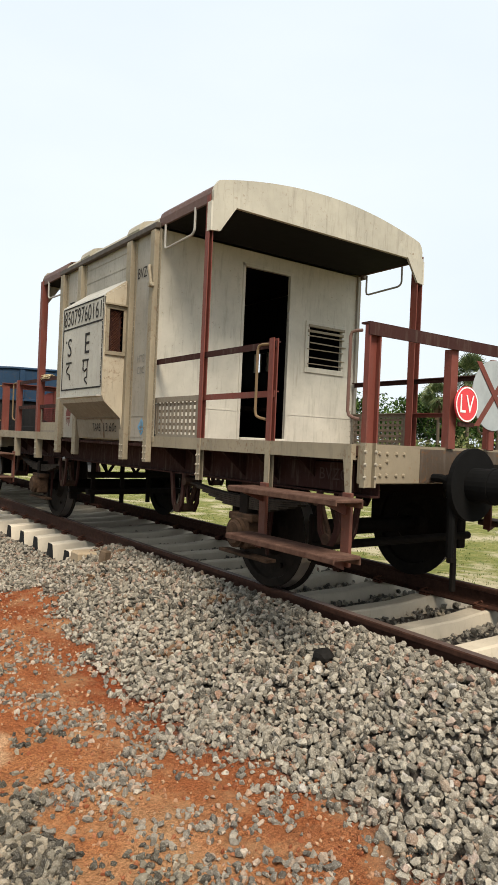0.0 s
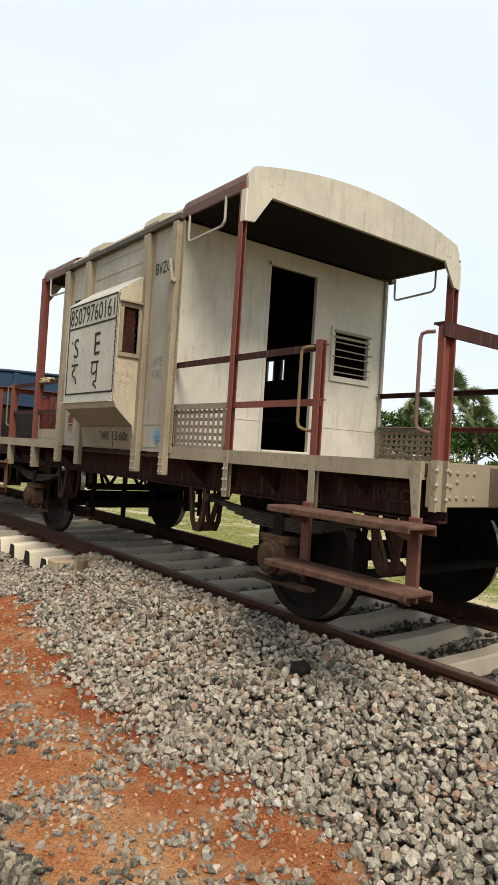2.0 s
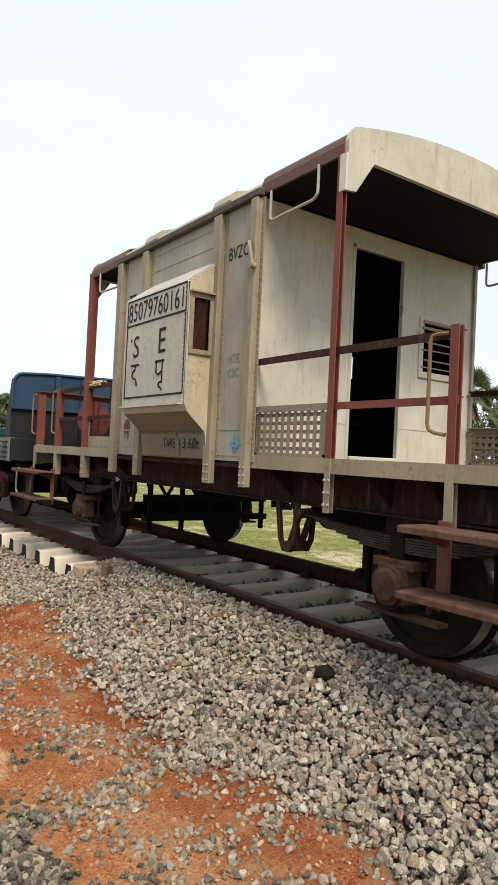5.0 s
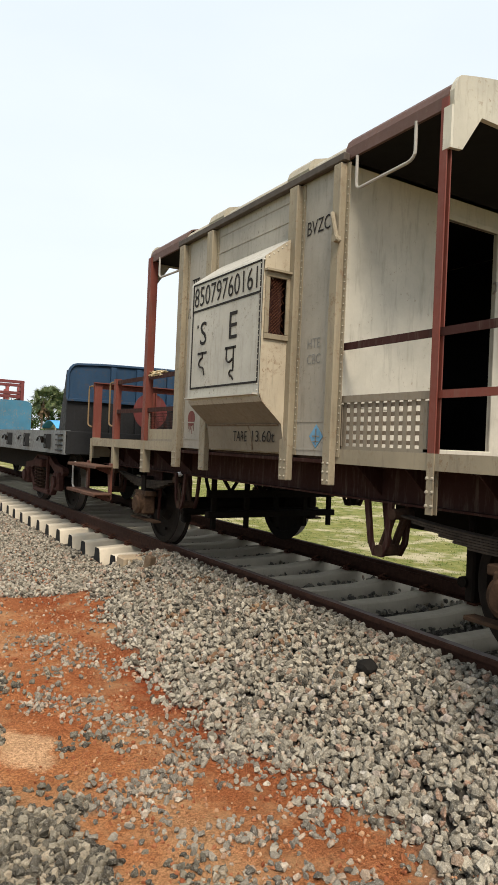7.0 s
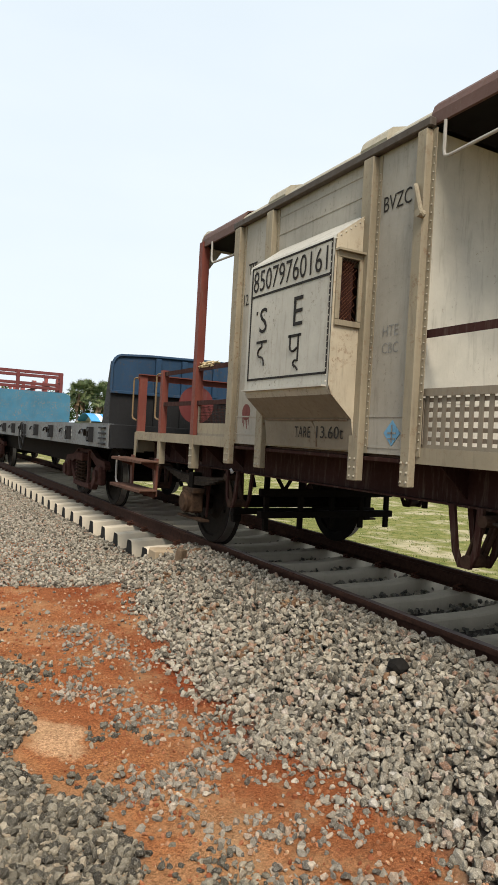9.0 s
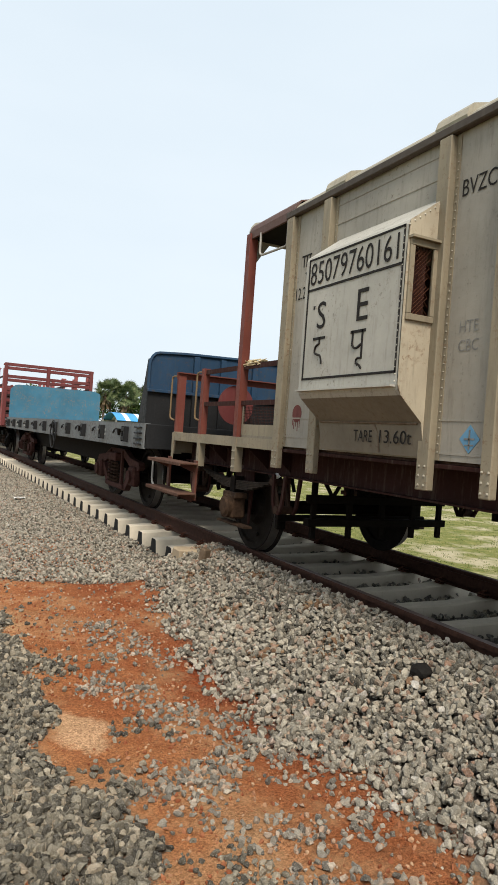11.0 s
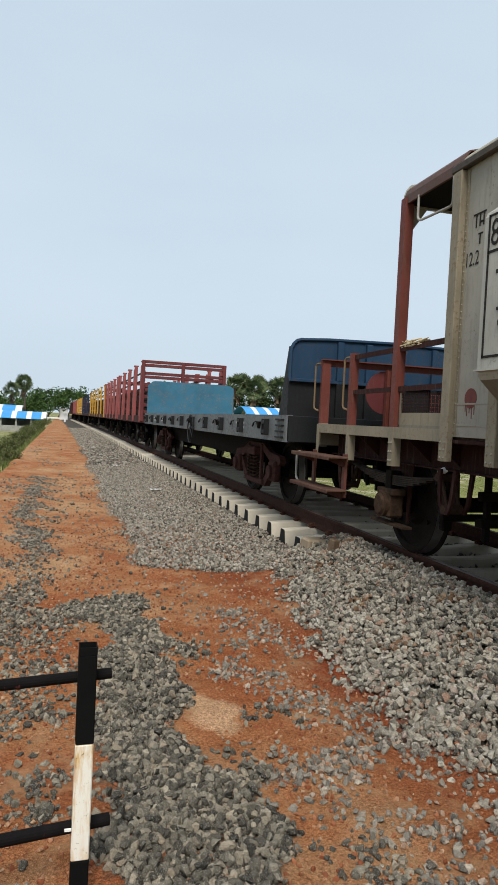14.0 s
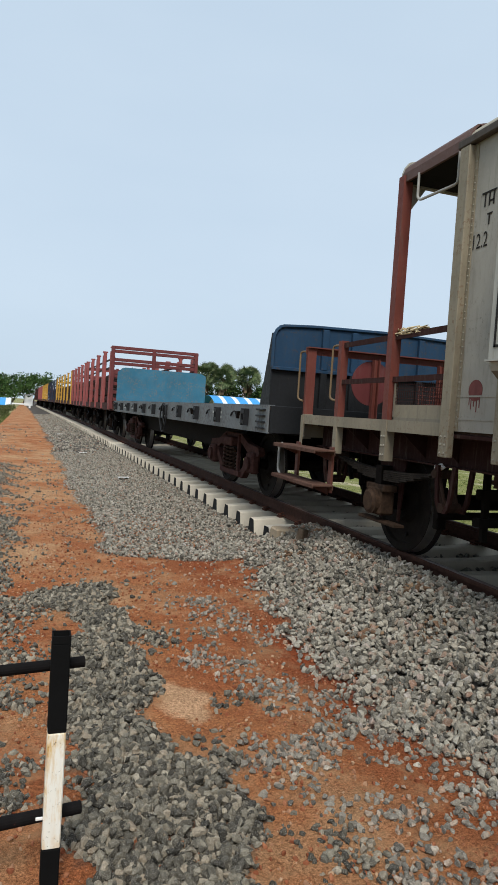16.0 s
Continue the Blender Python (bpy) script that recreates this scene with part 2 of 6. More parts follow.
def channel(bm, x, y, z0, z1, w, d, t=0.010, opens="-y"):
    """An upright rolled channel: a web and two flanges."""
    s = 1 if opens[0] == "+" else -1
    u = [(-w / 2, -d / 2), (w / 2, -d / 2), (w / 2, d / 2), (w / 2 - t, d / 2), (w / 2 - t, -d / 2 + t), (-w / 2 + t, -d / 2 + t), (-w / 2 + t, d / 2), (-w / 2, d / 2)]
    pts = [(x + a, y + s * c) for a, c in u] if opens[1] == "y" else [(x + s * c, y + a) for a, c in u]
    return prism(bm, pts, z0, z1, "z")


def ring(bm, axis, pos, thick, u0, u1, z0, z1, a, b, c, d):
    """One plate with a rectangular hole a..b, c..d right through it."""
    def at(w, u, v):
        return (w, u, v) if axis == "x" else (u, w, v)
    o, i = ((u0, z0), (u1, z0), (u1, z1), (u0, z1)), ((a, c), (b, c), (b, d), (a, d))
    q = [[bm.verts.new(at(w, u, v)) for u, v in loop] for w in (pos, pos + thick) for loop in (o, i)]
    for k in range(4):
        n = (k + 1) % 4
        bm.faces.new((q[0][k], q[0][n], q[1][n], q[1][k]))
        bm.faces.new((q[2][k], q[2][n], q[3][n], q[3][k]))
        bm.faces.new((q[0][k], q[0][n], q[2][n], q[2][k]))
        bm.faces.new((q[1][k], q[1][n], q[3][n], q[3][k]))
    bmesh.ops.recalc_face_normals(bm, faces=bm.faces[:])
    return bm


def rivets(bm, pts, normal, r=0.014):
    n = Vector(normal)
    q = n.to_track_quat("Z", "Y").to_matrix().to_4x4()
    for p in pts:
        m = Matrix.Translation(Vector(p) + n * r * 0.3) @ q
        bmesh.ops.create_cone(bm, cap_ends=True, segments=7, radius1=r, radius2=r * 0.45, depth=r * 0.8, matrix=m)
    return bm


def writing(bm, text, origin, right, up, width, height, depth=0.002):
    """Letters fitted into width x height, from origin at the lower left."""
    cu = bpy.data.curves.new("letters", "FONT")
    cu.body = text
    cu.extrude = 0.0
    cu.resolution_u = 3
    ob = bpy.data.objects.new("letters", cu)
    scene.collection.objects.link(ob)
    bpy.context.view_layer.update()
    me = bpy.data.meshes.new_from_object(ob.evaluated_get(bpy.context.evaluated_depsgraph_get()))
    bpy.data.objects.remove(ob)
    bpy.data.curves.remove(cu)
    if len(me.vertices) == 0:
        return bm
    co = np.array([v.co[:2] for v in me.vertices])
    lo, hi = co.min(0), co.max(0)
    right, up, origin = Vector(right), Vector(up), Vector(origin)
    nrm = right.cross(up)
    k = len(bm.verts)
    vs = []
    for c in co:
        u, v = (c - lo) / np.maximum(hi - lo, 1e-6)
        vs.append(bm.verts.new(origin + right * (u * width) + up * (v * height) + nrm * depth))
    for f in me.polygons:
        try:
            bm.faces.new([vs[i] for i in f.vertices])
        except ValueError:
            pass
    bpy.data.meshes.remove(me)
    return bm


def bars(bm, rects, x, depth=0.002):
    """Thin strips lying on the side of a vehicle at x: (y0, y1, z0, z1)."""
    for y0, y1, z0, z1 in rects:
        box(bm, x - depth, x + depth, y0, y1, z0, z1)
    return bm


def BM():
    return bmesh.new()


# ---- ground ----
def bend(y):
    """The track leans gently towards the lane far away."""
    return -1.1 * np.maximum(0.0, (np.asarray(y, float) - 40) / 110) ** 1.3


def smooth(a, b, v):
    t = np.clip((v - a) / (b - a), 0, 1)
    return t * t * (3 - 2 * t)


def lumps(x, y, s, seed):
    """Gentle unevenness from a few crossing waves."""
    rng = np.random.RandomState(seed)
    out = np.zeros_like(x)
    for k in range(6):
        a, f, p = rng.uniform(0, 6.28), rng.uniform(0.6, 1.7) / s, rng.uniform(0, 6.28)
        out += np.sin((x * np.cos(a) + y * np.sin(a)) * f * 6.28 + p)
    return out / 6


def ballast_edge(y):
    """How far the stones reach out from the track on the lane side."""
    near = np.interp(y, [1.7, 2.0, 2.25, 2.6, 3.05, 3.9, 4.9, 5.7, 6.4, 6.8], [-2.17, -2.04, -2.15, -2.07, -2.31, -2.26, -2.20, -2.06, -1.90, -1.86])
    near = near + 0.05 * np.sin(y * 9.3) + 0.04 * np.sin(y * 17.0 + 1.0)
    far = -3.30 + 0.07 * np.sin(y * 0.8) + 0.05 * np.sin(y * 3.1) + 0.03 * np.sin(y * 7.0)
    return near + (far - near) * smooth(6.75, 7.5, y)


def height(x, y):
    x, y = np.asarray(x, float), np.asarray(y, float)
    x = x - bend(np.clip(y, 0, 160))
    near = np.interp(x, [-2.35, -2.05, -1.6, -1.3, -0.97, -0.90, -0.7], [-0.48, -0.43, -0.25, -0.125, -0.085, -0.14, -0.29])
    far = np.interp(x, [-3.2, -2.2, -1.45, -0.95, -0.7], [-0.48, -0.45, -0.395, -0.31, -0.29])
    left = near + (far - near) * smooth(7.02, 7.66, y)
    right = np.interp(x, [0.7, 0.95, 1.5, 3.0, 5.0], [-0.29, -0.28, -0.32, -0.55, -0.65])
    z = np.where(x < 0, left, right)
    bank = np.interp(x, [-40.0, -9.0, -7.4, -5.7], [-1.9, -1.6, -1.1, 0.0])
    z = z + bank
    z = z + 0.018 * lumps(x, y, 0.7, 3) * smooth(-0.9, -1.6, x) + 0.04 * lumps(x, y, 3.0, 5) * smooth(2.0, 6.0, np.abs(x))
    return z


def spaced(*runs):
    out = []
    for a, b, step in runs:
        out += list(np.arange(a, b, step))
    return out


gx = np.array([-3000, -1200, -500, -200, -90, -50, -30, -20, -15, -12] + spaced((-10, -6, 0.4), (-6, 2.4, 0.07), (2.4, 6, 0.4)) + [6, 8, 11, 16, 25, 40, 70, 120, 250, 600, 1500, 3000])
gy = np.array([-400, -120, -40, -15, -6, -3] + spaced((-2, 0.6, 0.15), (0.6, 9.0, 0.07), (9, 30, 0.35), (30, 160, 3)) + [160, 180, 220, 300, 450, 800, 1600, 4000])
GX, GY = np.meshgrid(gx, gy)
GZ = height(GX, GY)
nx, ny = len(gx), len(gy)
BED = smooth(ballast_edge(GY) - 0.05, ballast_edge(GY) + 0.15, GX - bend(np.clip(GY, 0, 160))) * (GX < 2.4)
GZ = GZ - 0.034 * BED * (GY > -2.2) * (GY < 24)
gm = bpy.data.meshes.new("ground")
gm.from_pydata(np.stack([GX, GY, GZ], -1).reshape(-1, 3).tolist(), [],
               [(j * nx + i, j * nx + i + 1, (j + 1) * nx + i + 1, (j + 1) * nx + i) for j in range(ny - 1) for i in range(nx - 1)])
zone = gm.color_attributes.new("soil", "FLOAT_COLOR", "POINT")
edge = ballast_edge(GY)
TX = GX - bend(np.clip(GY, 0, 160))
stone_w = smooth(edge - 0.15, edge + 0.1, TX) * (1 - smooth(2.0, 2.8, TX))
grass_w = np.maximum(1 - smooth(-6.2, -5.5, GX + 0.25 * lumps(GX, GY, 2.0, 8)), smooth(2.2, 3.2, GX))
pale_w = np.clip(np.exp(-(((GX + 3.36) / 0.17) ** 2 + ((GY - 3.62) / 0.30) ** 2)) * (1.25 + 1.6 * lumps(GX, GY, 0.35, 12)), 0, 1)
deep_w = np.exp(-(((GX + 2.25) / 0.52) ** 2)) * smooth(9.5, 6.5, GY) * (0.80 + 0.25 * np.sin(GY * 1.7 + 1.2))
zone.data.foreach_set("color", np.stack([stone_w, grass_w, pale_w, np.clip(deep_w, 0, 1)], -1).reshape(-1).astype(np.float32))
gm.polygons.foreach_set("use_smooth", [True] * len(gm.polygons))

m, n, l, b = shader("ground", 0.95)
co = n.new("ShaderNodeTexCoord").outputs["Object"]
at = n.new("ShaderNodeAttribute")
at.attribute_name = "soil"
sep = n.new("ShaderNodeSeparateColor")
l.new(at.outputs["Color"], sep.inputs["Color"])
big = noise_node(n, l, co, 0.9, 6, 0.62)
mid = noise_node(n, l, co, 5.0, 7, 0.65)
fine = noise_node(n, l, co, 70.0, 5, 0.75)
dirt = ramp(n, l, big, (0.32, (0.35, 0.118, 0.046)), (0.48, (0.42, 0.190, 0.085)), (0.62, (0.50, 0.315, 0.175)))
dirt = mixed(n, l, at.outputs["Alpha"], dirt, (0.25, 0.062, 0.022))
pale = mixed(n, l, 0.62, sep.outputs["Blue"], noise_node(n, l, co, 7.0, 8, 0.75))
dirt = mixed(n, l, ramp(n, l, pale, (0.50, (0, 0, 0)), (0.64, (0.9, 0.9, 0.9))), dirt, (0.62, 0.41, 0.25))
dirt = mixed(n, l, 1.0, dirt, ramp(n, l, fine, (0.36, (0.42, 0.38, 0.35)), (0.60, (1.12, 1.10, 1.08))), "MULTIPLY")
sand = noise_node(n, l, co, 190.0, 3, 0.8)
dirt = mixed(n, l, 1.0, dirt, ramp(n, l, sand, (0.38, (0.55, 0.50, 0.46)), (0.62, (1.42, 1.40, 1.36))), "MULTIPLY")
blotch = noise_node(n, l, co, 2.4, 8, 0.7)
dirt = mixed(n, l, ramp(n, l, blotch, (0.50, (0, 0, 0)), (0.66, (0.6, 0.6, 0.6))), dirt, (0.46, 0.29, 0.155))
dirt = mixed(n, l, 1.0, dirt, ramp(n, l, mid, (0.3, (0.76, 0.74, 0.72)), (0.7, (1.0, 1.0, 1.0))), "MULTIPLY")
# near-black soil under the stones paints in the shade of their gaps
gap_shade = ramp(n, l, fine, (0.3, (0.025, 0.022, 0.020)), (0.7, (0.12, 0.105, 0.090)))
turf = ramp(n, l, mid, (0.26, (0.50, 0.43, 0.28)), (0.40, (0.24, 0.235, 0.075)), (0.7, (0.105, 0.14, 0.035)))
turf = mixed(n, l, ramp(n, l, big, (0.50, (0, 0, 0)), (0.62, (0.9, 0.9, 0.9))), turf, (0.50, 0.44, 0.30))
turf = mixed(n, l, 1.0, turf, ramp(n, l, fine, (0.3, (0.6, 0.6, 0.6)), (0.65, (1, 1, 1))), "MULTIPLY")
warp = mixed(n, l, 0.5, sep.outputs["Green"], mid)
g_mask = ramp(n, l, warp, (0.42, (0, 0, 0)), (0.60, (1, 1, 1)))
l.new(mixed(n, l, g_mask, mixed(n, l, sep.outputs["Red"], dirt, gap_shade), turf), b.inputs["Base Color"])
bump(n, l, b, mixed(n, l, 0.5, fine, mid), 0.9, 0.035)
gm.materials.append(m)
tagged(new("ground", gm), "red-orange earth lane beside the track with pale grass beyond", "ground", kind="structure")

# ---- stones ----
STONE = islands("crushed_granite", [(0.0, (0.070, 0.062, 0.049)), (0.2, (0.20, 0.180, 0.143)), (0.5, (0.345, 0.311, 0.249)), (0.80, (0.50, 0.452, 0.365)), (0.88, (0.30, 0.225, 0.165)), (0.94, (0.34, 0.20, 0.135)), (1.0, (0.52, 0.49, 0.44))], 0.92, 60.0, 0.55, 0.45)
STONEDK = islands("dusty_granite", [(0.0, (0.09, 0.082, 0.070)), (0.45, (0.19, 0.172, 0.142)), (0.8, (0.30, 0.27, 0.215)), (1.0, (0.44, 0.37, 0.27))], 0.92, 60.0, 0.5, 0.3)

PROTO = []
for k in range(28):
    rng = np.random.RandomState(100 + k)
    hull = bmesh.new()
    long = np.array([rng.uniform(1.0, 1.3), rng.uniform(0.85, 1.0), rng.uniform(0.65, 0.85)])
    for _ in range(15):
        v = rng.normal(size=3)
        v = np.sign(v) * np.abs(v) ** 0.75
        v = v / np.linalg.norm(v) * rng.uniform(0.86, 1.06) * long
        hull.verts.new(v)
    bmesh.ops.convex_hull(hull, input=hull.verts[:])
    loose = [v for v in hull.verts if not v.link_faces]
    bmesh.ops.delete(hull, geom=loose, context="VERTS")
    hull.verts.index_update()
    PROTO.append((np.array([v.co[:] for v in hull.verts]), np.array([[v.index for v in f.verts] for f in hull.faces])))
    hull.free()


def stones(name, xy, z, r, material, label, seed, category="gravel"):
    rng = np.random.RandomState(seed)
    V, F, base = [], [], 0
    for (x, y), zz, rr in zip(xy, z, r):
        pv, pf = PROTO[rng.randint(len(PROTO))]
        q = rng.normal(size=4)
        q /= np.linalg.norm(q)
        w, a, c, d = q
        R = np.array([[1 - 2 * (c * c + d * d), 2 * (a * c - d * w), 2 * (a * d + c * w)], [2 * (a * c + d * w), 1 - 2 * (a * a + d * d), 2 * (c * d - a * w)], [2 * (a * d - c * w), 2 * (c * d + a * w), 1 - 2 * (a * a + c * c)]])
        V.append(pv @ R.T * rr + (x, y, zz))
        F.append(pf + base)
        base += len(pv)
    V, F = np.concatenate(V), np.concatenate(F)
    me = bpy.data.meshes.new(name)
    me.vertices.add(len(V))
    me.vertices.foreach_set("co", V.reshape(-1))
    me.loops.add(F.size)
    me.loops.foreach_set("vertex_index", F.reshape(-1).astype(np.int32))
    me.polygons.add(len(F))
    me.polygons.foreach_set("loop_start", np.arange(0, F.size, 3, dtype=np.int32))
    me.polygons.foreach_set("use_smooth", np.zeros(len(F), dtype=bool))
    me.update(calc_edges=True)
    me.materials.append(material)
    return tagged(new(name, me), label, category, kind="stuff")


def scatter(count, x0, x1, y0, y1, keep, seed):
    rng = np.random.RandomState(seed)
    x, y = rng.uniform(x0, x1, count), rng.uniform(y0, y1, count)
    ok = rng.uniform(0, 1, count) < keep(x, y)
    return x[ok], y[ok], rng


def off_sleeper(y):
    d = np.abs((y - 8.26 + 0.2978) % 0.5956 - 0.2978)
    return d > 0.115


# heaped shoulder beside the near rail
x, y, rng = scatter(43000, -2.7, -0.93, -2.0, 8.6, lambda x, y: np.where(y < 7.50 + 0.15 * np.sin(x * 9), smooth(ballast_edge(y) - 0.22, ballast_edge(y) + 0.12, x), 0), 11)
r = 0.013 + 0.019 * rng.uniform(0, 1, len(x)) ** 1.3
stones("ballast", np.stack([x, y], 1), height(x, y) + r * rng.uniform(-0.9, 1.35, len(x)), r, STONE, "loose grey crushed-granite ballast heaped against the rail", 12)
# lower shoulder along the exposed sleeper ends
x, y, rng = scatter(36000, -3.5, -1.36, 6.4, 22, lambda x, y: smooth(ballast_edge(y) - 0.15, ballast_edge(y) + 0.1, x) * ((y > 7.42) | (x < -2.0)), 13)
r = rng.uniform(0.012, 0.027, len(x))
stones("ballast", np.stack([x, y], 1), height(x, y) + r * rng.uniform(-0.8, 0.6, len(x)), r, STONE, "grey ballast spread below the sleeper ends", 14)
x, y, rng = scatter(9000, -4.0, -1.36, 22, 75, lambda x, y: smooth(ballast_edge(y) - 0.1, ballast_edge(y) + 0.1, x - bend(y)) * (x - bend(y) < -1.38), 15)
r = rng.uniform(0.030, 0.058, len(x))
stones("ballast", np.stack([x, y], 1), height(x, y) + r * rng.uniform(-0.5, 0.3, len(x)), r, STONE, "grey ballast along the distant track", 16)
# cribs between the sleepers
x, y, rng = scatter(10500, -0.80, 0.80, -2.0, 16, lambda x, y: np.where(off_sleeper(y), 0.45 + 0.5 * (np.abs(x) > 0.45), 0.0), 17)
r = rng.uniform(0.016, 0.034, len(x))
stones("ballast", np.stack([x, y], 1), height(x, y) + r * rng.uniform(-0.3, 0.6, len(x)), r, STONEDK, "brown-grey ballast between the sleepers", 18)
x, y, rng = scatter(4200, 0.92, 2.4, -2.0, 16, lambda x, y: 0.9 + 0 * x, 19)
r = rng.uniform(0.025, 0.045, len(x))
stones("ballast", np.stack([x, y], 1), height(x, y) + r * rng.uniform(-0.3, 0.6, len(x)), r, STONE, "grey ballast on the field side of the track", 20)


# stray stones on the lane, thicker in two worn strips
def lane(x, y):
    wob = 0.05 * np.sin(y * 6 + x * 9) + 0.04 * np.sin(y * 13 - x * 7) + 0.03 * np.sin(y * 29 + x * 23)
    mid = np.interp(y, [2.0, 2.4, 2.8, 3.3, 4.0, 5.0, 5.7], [-3.68, -3.66, -3.68, -3.78, -3.71, -3.64, -3.75])
    half = np.interp(y, [2.0, 2.4, 2.8, 3.3, 4.0, 5.0, 5.7], [0.30, 0.33, 0.31, 0.21, 0.26, 0.19, 0.25])
    strip = smooth(half + 0.06, half - 0.04, np.abs(x - mid) + wob) * smooth(6.3, 5.9, y)
    arm_y = np.interp(x, [-3.3, -3.0, -2.75, -2.0], [2.95, 2.86, 3.05, 3.14])
    arm = smooth(0.17, 0.05, np.abs(y - arm_y) + wob) * (x > -3.35) * (x < -1.9) * 0.85
    upper = smooth(0.16, 0.03, np.abs(y - 3.60 - 0.05 * np.sin(x * 8)) + wob) * (x > -3.2) * (x < -2.4) * 0.55
    cross = smooth(0.32, 0.10, np.abs(y - 5.72 - 0.22 * (x + 3.8)) + 1.4 * wob) * (x < -3.5) * (x > -4.75) * 0.9
    side_x = np.interp(y, [3.6, 4.5, 5.8, 6.8, 8.6, 11.2, 18.0], [-4.36, -4.34, -4.58, -4.47, -4.46, -4.78, -4.68])
    side_w = np.interp(y, [3.6, 4.5, 5.8, 6.8, 8.6, 11.2, 18.0], [0.13, 0.24, 0.16, 0.13, 0.15, 0.11, 0.10])
    outer = smooth(side_w + 0.08, side_w - 0.06, np.abs(x - side_x) + wob) * smooth(3.4, 3.8, y) * smooth(19, 14, y) * (0.55 + 0.4 * np.sin(y * 2.2 + 1))
    outer = np.maximum(outer, 0.35 * smooth(0.5, 0.1, np.abs(x + 4.6)) * (np.sin(x * 9 + y * 5) > 0.5) * (y > 4.0))
    heaps = 0 * x
    for hx, hy, hr in ((-3.0, 2.22, 0.13), (-2.63, 2.38, 0.12), (-2.81, 2.05, 0.14), (-2.4, 2.33, 0.11), (-3.30, 4.62, 0.17), (-3.12, 4.20, 0.12), (-4.22, 3.06, 0.13), (-4.28, 2.82, 0.10), (-4.35, 3.75, 0.17), (-4.3, 4.3, 0.22), (-4.45, 4.9, 0.22), (-4.25, 5.4, 0.25), (-2.9, 4.75, 0.10), (-2.75, 5.5, 0.12), (-2.95, 1.75, 0.16), (-2.5, 1.9, 0.12)):
        heaps = np.maximum(heaps, np.exp(-(((x - hx) ** 2 + (y - hy) ** 2) / hr ** 2)) * 0.8)
    stray = np.exp(-(((x + 2.75) / 0.55) ** 2)) * smooth(6.6, 4.5, y) * 0.30 * (np.sin(x * 7 + y * 4) + 0.6 * np.sin(x * 17 - y * 11) > -0.1)
    bare = np.exp(-(((x + 3.33) / 0.13) ** 2 + ((y - 3.70) / 0.22) ** 2))
    return np.clip(np.maximum.reduce([strip, arm, upper, cross, outer, heaps, stray, 0.022 + 0 * x]) - bare, 0, 1)


PALESTONE = islands("dusty_lane_granite", [(0.0, (0.11, 0.097, 0.080)), (0.4, (0.23, 0.205, 0.168)), (0.75, (0.36, 0.315, 0.25)), (0.9, (0.41, 0.26, 0.17)), (1.0, (0.54, 0.475, 0.385))], 0.9, 90.0, 0.45, 0.5)
LANESTONE = islands("dark_lane_granite", [(0.0, (0.042, 0.037, 0.029)), (0.5, (0.155, 0.137, 0.104)), (0.78, (0.31, 0.273, 0.205)), (0.92, (0.33, 0.26, 0.18)), (1.0, (0.46, 0.405, 0.31))], 0.88, 90.0, 0.5, 0.5)


x, y, rng = scatter(135000, -5.6, -2.0, 0.7, 18.0, lane, 21)
r = rng.uniform(0.012, 0.026, len(x)) * np.where(rng.uniform(0, 1, len(x)) < 0.3, 0.65, 1.0)
z = height(x, y) + r * rng.uniform(-0.25, 0.75, len(x))
worn = x + 0.25 * np.sin(y * 5) < -3.1
stones("gravel", np.stack([x, y], 1)[worn], z[worn], r[worn], LANESTONE, "dark grey stones trodden into a strip on the lane", 22)
stones("gravel", np.stack([x, y], 1)[~worn], z[~worn], r[~worn], PALESTONE, "scattered dusty brown-grey stones half pressed into red earth", 27)
x, y, rng = scatter(2600, -5.6, -3.1, 9, 45, lambda x, y: 0.06 + 0.8 * np.exp(-(((x + 4.9 + 0.4 * np.sin(y * 0.5)) / 0.3) ** 2)) * (np.sin(y * 0.9) > 0.2), 23)
r = rng.uniform(0.02, 0.04, len(x))
stones("gravel", np.stack([x, y], 1), height(x, y) + r * 0.2, r, STONEDK, "sparse stones along the red earth lane", 24)
# the trodden strip lies thick; soil beneath darkened for the shade between stones
x, y, rng = scatter(15000, -4.15, -3.2, 1.5, 6.3, lambda x, y: smooth(0.6, 0.95, lane(x, y)), 28)
r = rng.uniform(0.013, 0.028, len(x))
stones("gravel", np.stack([x, y], 1), height(x, y) + r * rng.uniform(-0.2, 1.5, len(x)), r, LANESTONE, "dark grey stones lying thick on the lane", 29)
STRIP = smooth(0.55, 0.95, lane(GX, GY)) * (GX > -4.2) * (GX < -3.1) * (GY > 1.0) * (GY < 6.5)
stone_w = np.maximum(stone_w, 0.75 * STRIP)
gm.color_attributes["soil"].data.foreach_set("color", np.stack([stone_w, grass_w, pale_w, np.clip(deep_w, 0, 1)], -1).reshape(-1).astype(np.float32))
# pale lumps and crumbs of red clay
CLAY = islands("clay_crumbs", [(0.0, (0.24, 0.075, 0.035)), (0.6, (0.36, 0.15, 0.075)), (1.0, (0.50, 0.33, 0.20))], 0.95)
x, y, rng = scatter(26000, -5.4, -2.0, 0.8, 10.0, lambda x, y: (0.35 + 0.6 * (np.sin(x * 5 + y * 2.3) * np.sin(y * 3.7 - x * 2) > -0.1)) * (1 - np.exp(-(((x + 3.36) / 0.22) ** 2 + ((y - 3.6) / 0.36) ** 2))), 25)
r = 0.0025 + 0.013 * rng.uniform(0, 1, len(x)) ** 2.5
stones("clay_crumbs", np.stack([x, y], 1), height(x, y) + r * 0.4, r, CLAY, "crumbs of dry red clay on the lane", 26, "earth")

